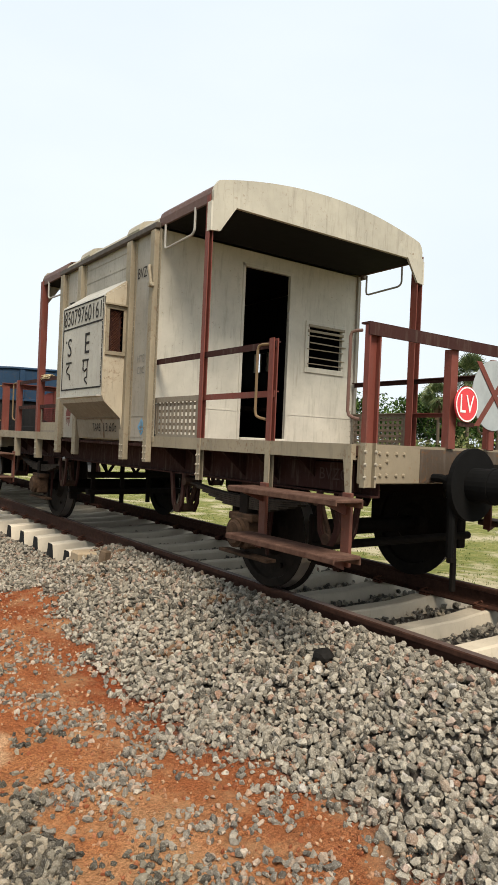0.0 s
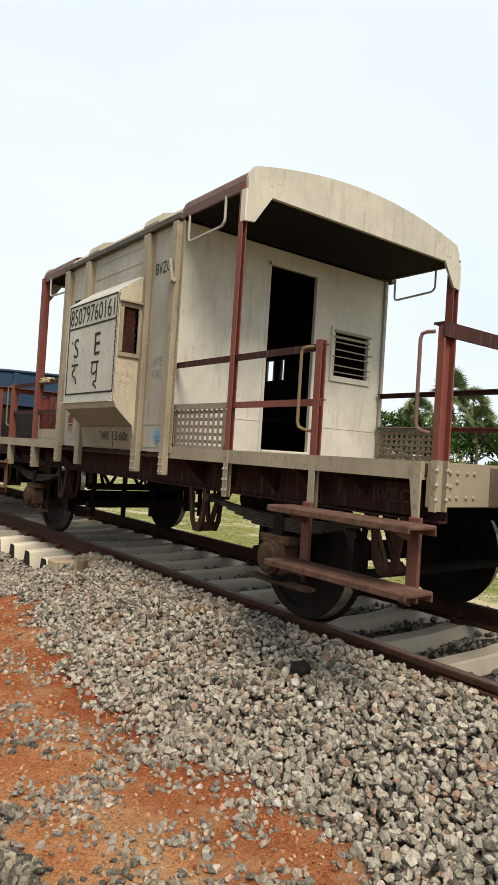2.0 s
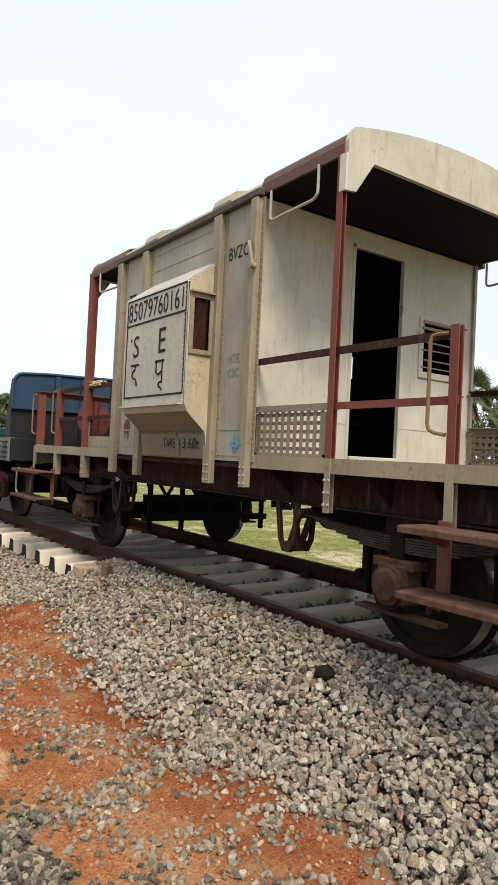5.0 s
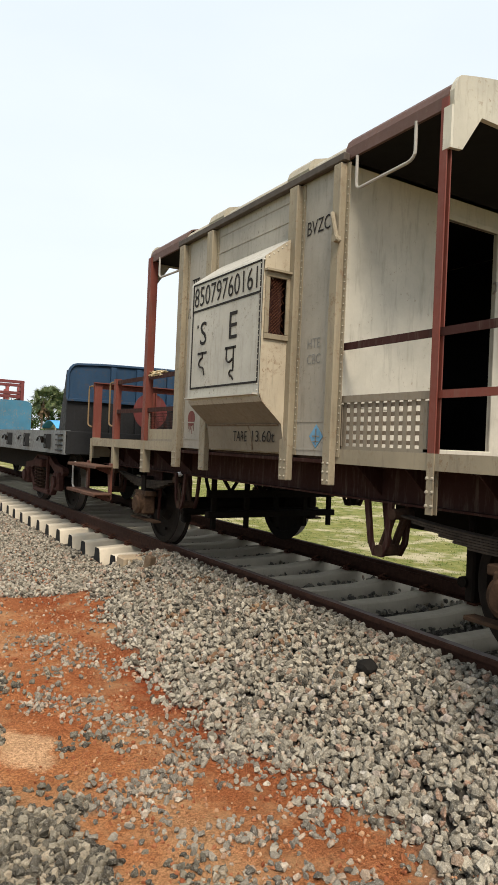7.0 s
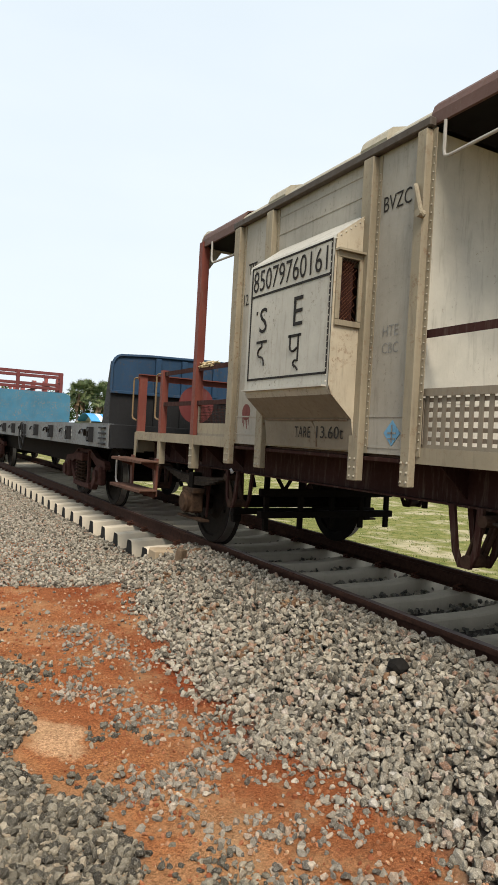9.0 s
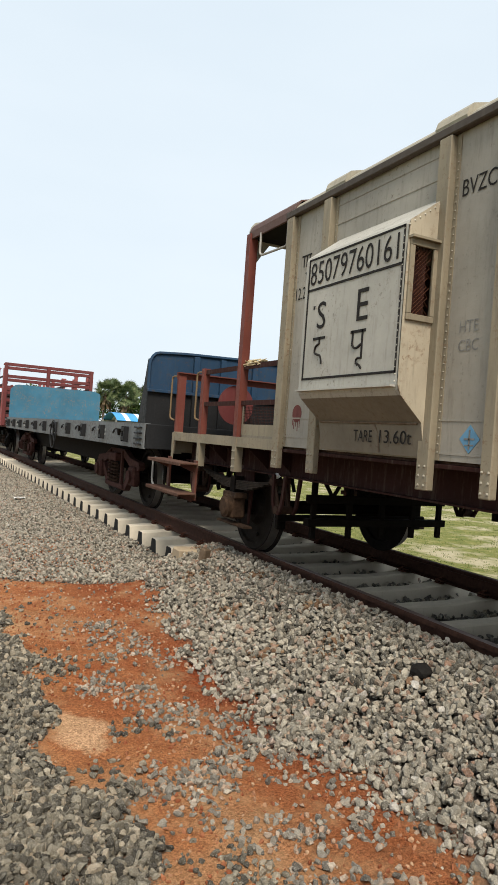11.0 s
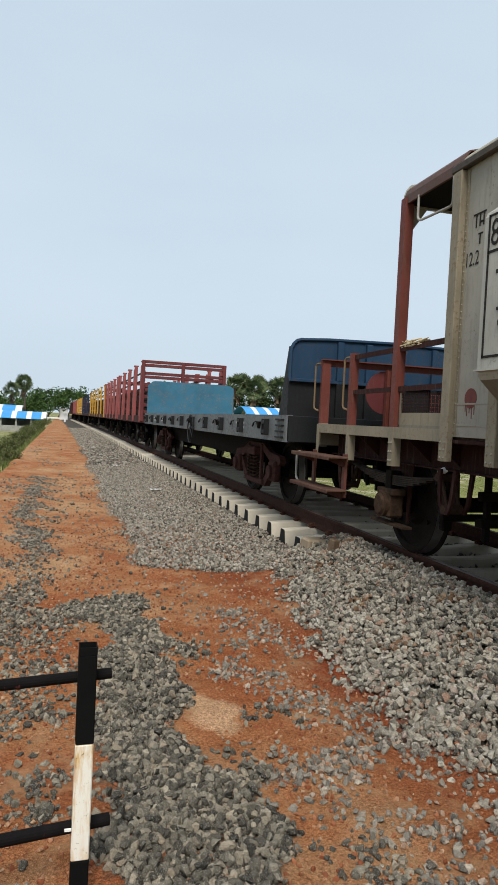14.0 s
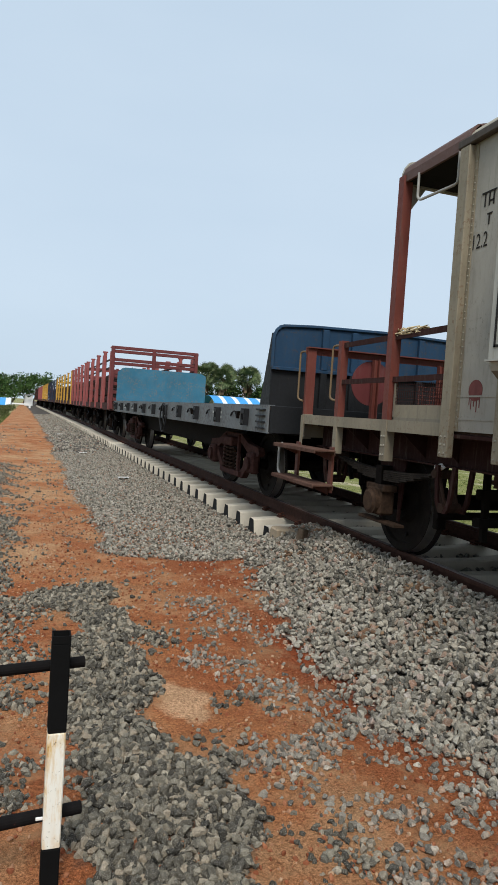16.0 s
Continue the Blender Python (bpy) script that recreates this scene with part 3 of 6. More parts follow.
# brown clods dropped among the ballast
CLOD = islands("brown_clod", [(0.0, (0.10, 0.06, 0.035)), (0.6, (0.19, 0.115, 0.07)), (1.0, (0.30, 0.20, 0.12))], 0.95)
rng = np.random.RandomState(31)
spots = np.array([(-1.35, 7.05), (-1.62, 6.3), (-1.25, 5.6), (-1.75, 5.1), (-1.3, 4.5), (-1.55, 3.9), (-1.15, 6.7), (-1.9, 4.2), (-1.45, 3.1), (-1.2, 7.35)])
xy = (spots[:, None, :] + rng.normal(0, 0.055, (len(spots), 26, 2))).reshape(-1, 2)
r = rng.uniform(0.008, 0.030, len(xy))
stones("clay_clods", xy, height(xy[:, 0], xy[:, 1]) + 0.012 + r * 0.5, r, CLOD, "brown earth clods lying on the ballast", 32, "earth")

# ---- track ----
track = thing("railway_track", (0, 0, 0), "broad-gauge railway track of rusty rails on concrete sleepers", "track")
track["kind"] = "structure"
PROFILE = [(-0.075, -0.172), (0.075, -0.172), (0.075, -0.160), (0.020, -0.145), (0.009, -0.130), (0.009, -0.045), (0.036, -0.036), (0.036, -0.008), (0.030, 0.0), (-0.030, 0.0), (-0.036, -0.008), (-0.036, -0.036), (-0.009, -0.045), (-0.009, -0.130), (-0.020, -0.145), (-0.075, -0.160)]
for side, name in ((-0.874, "near"), (0.874, "far")):
    bm = BM()
    last = None
    for y in [-40, 0, 20, 38] + list(range(44, 172, 6)):
        loop = [bm.verts.new((side + u + bend(y).item(), y, w)) for u, w in PROFILE]
        if last:
            for k in range(len(loop)):
                bm.faces.new((last[k], last[(k + 1) % len(loop)], loop[(k + 1) % len(loop)], loop[k]))
        else:
            bm.faces.new(loop)
        last = loop
    bmesh.ops.recalc_face_normals(bm, faces=bm.faces[:])
    rail = part("rail", bm, RAIL, track, "rusty steel rail with a worn brown head")
    rail.data.materials.append(RAILTOP)
    for f in rail.data.polygons:
        if f.normal.z > 0.9 and f.center.z > -0.003:
            f.material_index = 1
bm = box(BM(), -0.935, -0.884, 1.35, 2.42, -0.125, -0.052, 0.006)
box(bm, -0.945, -0.884, 1.35, 2.42, -0.150, -0.125, 0.004)
rivets(bm, [(-0.935, 1.5 + 0.22 * k, -0.09) for k in range(4)], (-1, 0, 0), 0.022)
part("fishplate", bm, RAIL, track, "rusty bolted rail joint plate")

CONC = painted("sleeper_concrete", (0.60, 0.535, 0.43), rust=(0.30, 0.27, 0.22), wear=0.35, dirt=(0.28, 0.24, 0.20), grime=0.4, rough=0.9)
cn, cl = CONC.node_tree.nodes, CONC.node_tree.links
c_b = cn["Principled BSDF"]
c_co = cn.new("ShaderNodeTexCoord").outputs["Object"]
c_x = cn.new("ShaderNodeSeparateXYZ")
cl.new(c_co, c_x.inputs["Vector"])
c_abs = cn.new("ShaderNodeMath")
c_abs.operation = "ABSOLUTE"
cl.new(c_x.outputs["X"], c_abs.inputs[0])
# darker between the rails: dirt plus the train's shade in the colour
c_dirt_shade = ramp(cn, cl, c_abs.outputs[0], (0.80, (0.80, 0.79, 0.77)), (0.95, (1.0, 1.0, 1.0)))
cl.new(mixed(cn, cl, 1.0, c_b.inputs["Base Color"].links[0].from_socket, c_dirt_shade, "MULTIPLY"), c_b.inputs["Base Color"])
BITUMEN = plain("bitumen_end", (0.020, 0.019, 0.018), 0.8)
CLIP = rusty("rail_clip_rust", (0.07, 0.030, 0.020), (0.16, 0.07, 0.045))


def sleeper_mesh():
    bm = BM()
    rows = []
    for x, top, half in ((-1.375, -0.200, 0.085), (-1.10, -0.182, 0.085), (-0.70, -0.178, 0.085), (-0.35, -0.205, 0.080), (0.35, -0.205, 0.080), (0.70, -0.178, 0.085), (1.10, -0.182, 0.085), (1.375, -0.200, 0.085)):
        rows.append([bm.verts.new((x, v, w)) for v, w in ((-half - 0.045, -0.41), (-half, top - 0.015), (-half + 0.015, top), (half - 0.015, top), (half, top - 0.015), (half + 0.045, -0.41))])
    for u, v in zip(rows, rows[1:]):
        for k in range(6):
            bm.faces.new((u[k], u[(k + 1) % 6], v[(k + 1) % 6], v[k]))
    bm.faces.new(rows[0]), bm.faces.new(rows[-1])
    bmesh.ops.recalc_face_normals(bm, faces=bm.faces[:])
    me = bpy.data.meshes.new("sleeper")
    bm.to_mesh(me)
    bm.free()
    me.materials.append(CONC), me.materials.append(BITUMEN)
    for f in me.polygons:
        if abs(f.normal.x) > 0.9:
            f.material_index = 1
    return me


def clip_mesh():
    bm = BM()
    for sx in (-1, 1):
        tube(bm, [(sx * 0.050, -0.05, -0.150), (sx * 0.115, -0.055, -0.150), (sx * 0.135, 0.0, -0.135), (sx * 0.115, 0.055, -0.150), (sx * 0.055, 0.045, -0.135), (sx * 0.060, 0.0, -0.118)], 0.010, 6)
        box(bm, sx * 0.08, sx * 0.13, -0.05, 0.05, -0.185, -0.160, 0.004)
    me = bpy.data.meshes.new("rail_clip")
    bm.to_mesh(me)
    bm.free()
    me.materials.append(CLIP)
    return me


SLEEPER, CLIPS = sleeper_mesh(), clip_mesh()
for k in range(-40, 235):
    o = new("sleeper", SLEEPER)
    o.parent = track
    o.location = (bend(8.26 + 0.5956 * k).item() + random.uniform(-0.008, 0.008), 8.26 + 0.5956 * k, random.uniform(-0.004, 0.003))
    o.rotation_euler.z = random.uniform(-0.006, 0.006)
    if -10 <= k < 45:
        for side in (-0.874, 0.874):
            c = new("rail_clip", CLIPS)
            c.parent = track
            c.location = (side, 8.26 + 0.5956 * k, 0)


# ---- brake van ----
# y is counted from the van's middle; the end towards the camera is at negative y
VAN_Y = 6.948
van = thing("brake_van", (0, VAN_Y, 0), "weathered cream and silver brake van with open red-posted verandahs", "railway wagon")
WHEELS = []          # (wheelset, y within its vehicle, radius)
HW = 1.345           # half width over the side sheets


def wheelset(parent, y, r):
    """Two wheels on an axle, as one turning part."""
    bm = rod(BM(), (-1.18, 0, 0), (1.18, 0, 0), 0.075, 14)
    ws = part("wheelset", bm, UNDER, parent, "near-black axle with two steel wheels, shade put in its colour")
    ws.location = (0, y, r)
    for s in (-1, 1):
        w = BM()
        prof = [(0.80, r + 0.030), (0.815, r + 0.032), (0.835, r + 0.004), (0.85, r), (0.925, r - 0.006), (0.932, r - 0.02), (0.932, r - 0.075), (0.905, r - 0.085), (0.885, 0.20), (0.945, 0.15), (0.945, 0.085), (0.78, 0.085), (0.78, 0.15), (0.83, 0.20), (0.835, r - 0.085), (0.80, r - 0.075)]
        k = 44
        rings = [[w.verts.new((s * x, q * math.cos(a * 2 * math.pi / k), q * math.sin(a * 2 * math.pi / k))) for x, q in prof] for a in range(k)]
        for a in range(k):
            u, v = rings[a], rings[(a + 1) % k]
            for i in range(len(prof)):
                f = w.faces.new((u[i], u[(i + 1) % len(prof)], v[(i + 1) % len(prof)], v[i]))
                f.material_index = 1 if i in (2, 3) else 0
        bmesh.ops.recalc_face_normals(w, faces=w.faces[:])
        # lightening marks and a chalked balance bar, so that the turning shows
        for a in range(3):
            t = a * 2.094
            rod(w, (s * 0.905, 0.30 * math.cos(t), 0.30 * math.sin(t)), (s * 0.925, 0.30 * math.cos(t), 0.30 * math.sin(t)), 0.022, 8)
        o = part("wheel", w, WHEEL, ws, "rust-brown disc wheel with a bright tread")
        o.data.materials.append(TREAD)
    WHEELS.append((ws, y, r))
    return ws


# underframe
# maroon primer, darkened to hold the shade beneath the floor as well
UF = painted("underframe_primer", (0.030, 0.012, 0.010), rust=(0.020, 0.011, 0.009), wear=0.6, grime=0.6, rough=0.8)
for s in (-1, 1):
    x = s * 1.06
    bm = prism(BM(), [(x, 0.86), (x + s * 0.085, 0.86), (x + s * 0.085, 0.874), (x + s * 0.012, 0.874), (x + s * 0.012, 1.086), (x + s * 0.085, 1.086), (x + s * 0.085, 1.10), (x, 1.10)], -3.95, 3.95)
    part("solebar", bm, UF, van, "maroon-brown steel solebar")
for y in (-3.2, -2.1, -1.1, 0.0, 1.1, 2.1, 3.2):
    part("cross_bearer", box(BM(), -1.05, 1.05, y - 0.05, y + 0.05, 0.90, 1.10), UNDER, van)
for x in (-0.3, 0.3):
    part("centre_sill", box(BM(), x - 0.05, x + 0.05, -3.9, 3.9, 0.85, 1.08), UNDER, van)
bm = box(BM(), -1.30, 1.30, -3.98, 3.98, 1.13, 1.195)
part("floor", bm, BROWN, van, "brown rusty chequered verandah floor")
for s in (-1, 1):
    for e in (-1, 1):
        y0, y1 = (1.27, 3.96) if e > 0 else (-3.96, -1.27)
        bm = prism(BM(), [(s * 1.345, 1.105), (s * 1.345, 1.205), (s * 1.30, 1.205), (s * 1.30, 1.118), (s * 1.22, 1.118), (s * 1.22, 1.105)], y0, y1)
        part("floor_edge", bm, BEIGE, van, "cream steel edge of the verandah floor")
        for yy in (1.45, 1.9, 2.45, 2.9, 3.4):
            bm = prism(BM(), [(s * 1.31, 1.10), (s * 1.07, 1.10), (s * 1.07, 0.90)], e * yy - 0.006, e * yy + 0.006)
            part("floor_bracket", bm, UF, van)
    bm = box(BM(), s * 1.07, s * 1.35, -1.25, 1.25, 1.10, 1.128, 0.003)
    part("body_sill", bm, UF, van)
# headstocks
for e in (-1, 1):
    bm = box(BM(), -1.30, 1.30, e * 3.97, e * 4.00, 0.955, 1.20, 0.006)
    box(bm, -1.30, 1.30, e * 3.93, e * 4.00, 1.195, 1.208)
    pts = [(x * sx, e * 4.0, z) for sx in (-1, 1) for x, z in ((1.13, 1.15), (1.06, 1.15), (0.97, 1.15), (1.12, 1.07), (1.06, 1.10), (1.12, 1.01), (1.06, 1.01), (0.97, 1.01), (0.90, 1.15), (0.90, 1.01))]
    rivets(bm, pts, (0, e, 0), 0.017)
    part("beam_grime", box(BM(), -0.74, 0.74, e * 4.0, e * 4.003, 0.965, 1.19), painted("oily_beam_paint", (0.075, 0.055, 0.040), rust=(0.16, 0.065, 0.015), wear=0.8, grime=0.7), van, "oily rust-stained middle of the end beam")
    part("headstock", bm, painted("headstock_paint", (0.24, 0.20, 0.14), rust=(0.20, 0.085, 0.02), wear=0.7), van, "cream end beam with rivets and rust stains")
    # coupler: round flange and thick neck
    bm = rod(BM(), (-0.46, e * 4.02, 0.965), (-0.46, e * 4.22, 0.965), 0.06, 16)
    rod(bm, (-0.46, e * 4.20, 0.965), (-0.46, e * 4.235, 0.965), 0.245, 36)
    for a in range(10):
        t = a * 0.628
        rod(bm, (-0.46 + 0.10 * math.cos(t), e * 4.19, 0.965 + 0.10 * math.sin(t)), (-0.46 + 0.235 * math.cos(t), e * 4.197, 0.965 + 0.235 * math.sin(t)), 0.010, 6)
    rod(bm, (-0.46, e * 4.23, 0.965), (-0.46, e * 4.55, 0.965), 0.115, 24)
    rod(bm, (-0.46, e * 4.37, 0.965), (-0.46, e * 4.40, 0.965), 0.121, 24)
    part("coupler", bm, BLACK, van, "black coupler with a round ribbed flange")
    bm = box(BM(), -0.10, 0.14, e * 4.0, e * 4.42, 0.88, 1.10, 0.03)
    box(bm, -0.16, 0.20, e * 4.36, e * 4.62, 0.84, 1.14, 0.05)
    part("drawgear", bm, UNDER, van)
    for x in (-0.62, 0.55):
        bm = tube(BM(), [(x, e * 4.02, 1.0), (x, e * 4.16, 1.0), (x, e * 4.18, 0.72), (x + 0.05, e * 4.14, 0.48)], 0.028)
        part("brake_hose", bm, BLACK, van)
    bm = box(BM(), -0.50, -0.44, e * 4.06, e * 4.10, 0.42, 0.80, 0.004)
    box(bm, -0.46, -0.42, e * 4.06, e * 4.09, 0.22, 0.45, 0.004)
    part("hanging_lever", bm, UNDER, van)

# wheels, springs and axle guards
AXLES = (-2.62, 2.43)
for y in AXLES:
    wheelset(van, y, 0.465)
    for s in (-1, 1):
        bm = box(BM(), s * 1.08, s * 1.24, y - 0.12, y + 0.12, 0.345, 0.60, 0.02)
        rod(bm, (s * 1.22, y, 0.465), (s * 1.275, y, 0.465), 0.118, 26)
        rod(bm, (s * 1.275, y, 0.465), (s * 1.295, y, 0.465), 0.105, 26, 0.085)
        box(bm, s * 1.09, s * 1.23, y - 0.16, y + 0.16, 0.56, 0.62, 0.008)
        box(bm, s * 1.10, s * 1.20, y - 0.33, y + 0.33, 0.27, 0.295, 0.004)
        part("axlebox", bm, AXLE, van, "rusty round-covered axlebox")
        bm = BM()
        leaves = 6
        for k in range(leaves):
            half = 0.88 - k * 0.11
            z = 0.765 - k * 0.016
            pts = [(u / 6 * half, z - 0.015 + 0.055 * (u / 6 * half / 0.88) ** 2) for u in range(-6, 7)]
            lo = [(q, w - 0.013) for q, w in reversed(pts)]
            prism(bm, [(y + q, w) for q, w in pts + lo], s * 1.105, s * 1.185, "x")
        part("leaf_spring", bm, rusty("spring_iron", (0.022, 0.018, 0.015), (0.075, 0.060, 0.048)), van, "dark laminated leaf spring")
        bm = box(BM(), s * 1.09, s * 1.20, y - 0.055, y + 0.055, 0.585, 0.79, 0.006)
        part("spring_buckle", bm, UNDER, van)
        bm = prism(BM(), [(y - 0.23, 0.90), (y + 0.23, 0.90), (y + 0.20, 0.60), (y + 0.16, 0.30), (y + 0.13, 0.30), (y + 0.125, 0.62), (y - 0.125, 0.62), (y - 0.13, 0.30), (y - 0.16, 0.30), (y - 0.20, 0.60)], s * 1.045, s * 1.06, "x")
        part("axle_guard", bm, UF, van, "maroon-brown axle guard plate")
        for e in (-1, 1):
            ye = y + e * 0.90
            bm = tube(BM(), [(s * 1.09, ye, 0.80), (s * 1.09, ye + e * 0.10, 0.56), (s * 1.09, ye + e * 0.135, 0.56), (s * 1.09, ye + e * 0.03, 0.80)], 0.014)
            tube(bm, [(s * 1.20, ye, 0.80), (s * 1.20, ye + e * 0.10, 0.56), (s * 1.20, ye + e * 0.135, 0.56), (s * 1.20, ye + e * 0.03, 0.80)], 0.014)
            rod(bm, (s * 1.06, ye, 0.805), (s * 1.23, ye, 0.805), 0.036, 12)
            rod(bm, (s * 1.06, ye + e * 0.11, 0.555), (s * 1.23, ye + e * 0.11, 0.555), 0.040, 12)
            part("spring_shackle", bm, IRON, van, "rust-streaked spring shackle links")
            for xx in (1.055, 1.215):
                u = [(0.00, 0.88), (0.03, 0.60), (0.08, 0.515), (0.17, 0.515), (0.22, 0.60), (0.27, 0.88)]
                v = [(0.225, 0.88), (0.185, 0.62), (0.155, 0.555), (0.095, 0.555), (0.065, 0.62), (0.045, 0.88)]
                bm = prism(BM(), [(ye + e * q, w) for q, w in u + v], s * xx - 0.012, s * xx + 0.012, "x")
                part("spring_hanger", bm, UF, van, "maroon-brown hanger strap")
    # brake blocks
    for e in (-1, 1):
        for s in (-1, 1):
            bm = box(BM(), s * 0.83, s * 0.93, y + e * 0.485, y + e * 0.555, 0.30, 0.66, 0.012)
            rod(bm, (s * 0.88, y + e * 0.53, 0.62), (s * 0.88, y + e * 0.58, 0.95), 0.022, 8)
            part("brake_block", bm, UNDER, van)
    for e in (-1, 1):
        part("brake_beam", rod(BM(), (-0.95, y + e * 0.56, 0.42), (0.95, y + e * 0.56, 0.42), 0.035, 10), UNDER, van)
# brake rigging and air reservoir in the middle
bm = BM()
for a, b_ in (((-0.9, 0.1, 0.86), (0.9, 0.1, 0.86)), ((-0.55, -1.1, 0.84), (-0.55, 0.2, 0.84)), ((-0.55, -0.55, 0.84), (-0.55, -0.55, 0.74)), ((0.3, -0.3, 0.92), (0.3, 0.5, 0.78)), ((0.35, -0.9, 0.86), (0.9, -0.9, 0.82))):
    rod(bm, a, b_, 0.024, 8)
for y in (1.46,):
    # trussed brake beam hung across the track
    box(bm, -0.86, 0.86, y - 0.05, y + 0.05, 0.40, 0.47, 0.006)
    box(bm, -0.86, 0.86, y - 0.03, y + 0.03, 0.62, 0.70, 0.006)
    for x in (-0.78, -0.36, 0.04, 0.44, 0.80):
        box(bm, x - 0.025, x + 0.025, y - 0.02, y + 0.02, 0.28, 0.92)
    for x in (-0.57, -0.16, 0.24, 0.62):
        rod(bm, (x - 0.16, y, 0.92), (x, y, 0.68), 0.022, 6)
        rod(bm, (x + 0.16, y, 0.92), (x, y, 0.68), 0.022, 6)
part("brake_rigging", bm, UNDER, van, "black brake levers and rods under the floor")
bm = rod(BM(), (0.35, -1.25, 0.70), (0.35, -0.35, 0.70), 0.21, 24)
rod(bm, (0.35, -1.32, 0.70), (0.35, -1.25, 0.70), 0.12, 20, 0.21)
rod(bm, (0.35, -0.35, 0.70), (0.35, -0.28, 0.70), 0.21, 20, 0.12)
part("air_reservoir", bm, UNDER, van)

# verandah posts, rails, lattice, steps: both ends, both sides
POSTX = 1.31


def two_tone(name, build, split, lower, upper, parent, label):
    """A post painted in two colours, one above the other."""
    p = part(name, build(BM(), split, None), upper, parent, label)
    part("post_foot", build(BM(), None, split), lower, p, "cream-painted foot of the post")
    return p


LATTICE = painted("lattice_strip_paint", (0.20, 0.170, 0.130), rust=(0.16, 0.10, 0.06), wear=0.7, grime=0.7)
# darker strip paint for the horizontals behind
STRIPBACK = painted("darker_strip_paint", (0.15, 0.115, 0.085), rust=(0.13, 0.08, 0.05), wear=0.7, grime=0.7)
for s in (-1, 1):
    for e in (-1, 1):
        x = s * POSTX

        def main_post(bm, lo, hi):
            slim = s < 0 and e < 0
            return channel(bm, x - (0.020 if slim else 0.0), e * 2.14, 0.85 if lo is None else lo, 3.26 if hi is None else hi, 0.045 if slim else 0.085, 0.052 if slim else 0.085, 0.012 if not slim else 0.009, ("+" if e > 0 else "-") + "y")

        def mid_post(bm, lo, hi):
            slim = s < 0 and e < 0
            return channel(bm, x - (0.014 if slim else 0.0), e * 3.10, 0.84 if lo is None else lo, 1.955 if hi is None else hi, 0.047 if slim else 0.075, 0.054 if slim else 0.075, 0.010, ("+" if e > 0 else "-") + "y")

        def end_post(bm, lo, hi):
            return channel(bm, s * 1.250, e * 4.02, 0.935 if lo is None else lo, 1.96 if hi is None else hi, 0.105, 0.042, 0.012, ("+" if e > 0 else "-") + "y")

        p = two_tone("verandah_post", main_post, 1.205, BEIGE, OXIDE, van, "faded red steel post with a cream foot")
        rivets_bm = rivets(BM(), [(s * 1.353, e * 2.14 + d, z) for d in (-0.02, 0.02) for z in (0.90, 0.98, 1.06)], (s, 0, 0))
        part("rivets", rivets_bm, BOLT, p)
        two_tone("rail_post", mid_post, 1.205, BEIGE, OXIDE, van, "faded red handrail post with a cream foot")
        p = two_tone("corner_post", end_post, 1.215, BEIGE, OXIDE, van, "broad faded red corner post with a cream riveted foot")
        part("rivets", rivets(BM(), [(s * 1.250 + d, e * 4.04, z) for d in (-0.047, 0.047) for z in (1.0, 1.08, 1.16)], (0, e, 0), 0.014), BOLT, p)
        bm = prism(BM(), [(e * 3.90, 1.20), (e * 3.97, 1.20), (e * 3.97, 0.87), (e * 3.93, 0.87), (e * 3.90, 1.10)], s * 1.335, s * 1.350, "x")
        part("corner_plate", bm, BEIGE, van, "cream gusset plate at the floor corner")
        # side rails
        bm = prism(BM(), [(s * 1.325, 1.885), (s * 1.325, 1.935), (s * 1.275, 1.935), (s * 1.275, 1.926), (s * 1.316, 1.926), (s * 1.316, 1.885)], e * 1.25, e * 3.12)
        part("hand_rail", bm, MAROON, van, "dark maroon angle-iron handrail")
        low = [(s * 1.325, 1.525), (s * 1.325, 1.572), (s * 1.278, 1.572), (s * 1.278, 1.563), (s * 1.316, 1.563), (s * 1.316, 1.525)]
        part("middle_rail", prism(BM(), low, e * 2.14, e * 3.12), OXIDE if e < 0 else MAROON, van, "red lower side rail")
        part("panel_rail", prism(BM(), low, e * 1.25, e * 2.14), LATTICE if e < 0 else MAROON, van, "dusty angle rail over the lattice panel")
        # woven strip panel between body and post
        lat = BM()
        y0, y1 = 1.27, 2.07
        box(lat, s * 1.300, s * 1.318, e * y0, e * (y0 + 0.022), 1.21, 1.515)
        box(lat, s * 1.300, s * 1.318, e * (y1 - 0.022), e * y1, 1.21, 1.515)
        box(lat, s * 1.300, s * 1.318, e * y0, e * y1, 1.205, 1.228)
        panel = part("lattice_panel", lat, LATTICE, van, "woven flat-strip panel with small square gaps")
        if e < 0:
            for k in range(11):
                yy = y0 + 0.045 + k * 0.0710
                part("strip", box(BM(), s * 1.309, s * 1.313, e * (yy - 0.0175), e * (yy + 0.0175), 1.215, 1.525), LATTICE, panel)
            for k in range(5):
                zz = 1.262 + k * 0.060
                part("strip", box(BM(), s * 1.303, s * 1.307, e * y0, e * y1, zz - 0.013, zz + 0.013), STRIPBACK, panel)
        else:
            part("kick_plate", box(BM(), s * 1.306, s * 1.312, y0, y1, 1.21, 1.335), BEIGE, panel, "cream plate below the mesh")
            for k in range(26):
                yy = y0 + 0.03 + k * 0.03
                part("wire", box(BM(), s * 1.307, s * 1.310, yy - 0.0025, yy + 0.0025, 1.335, 1.515), MAROON, panel)
            for k in range(6):
                part("wire", box(BM(), s * 1.3105, s * 1.3130, y0, y1, 1.358 + k * 0.028, 1.362 + k * 0.028), MAROON, panel)
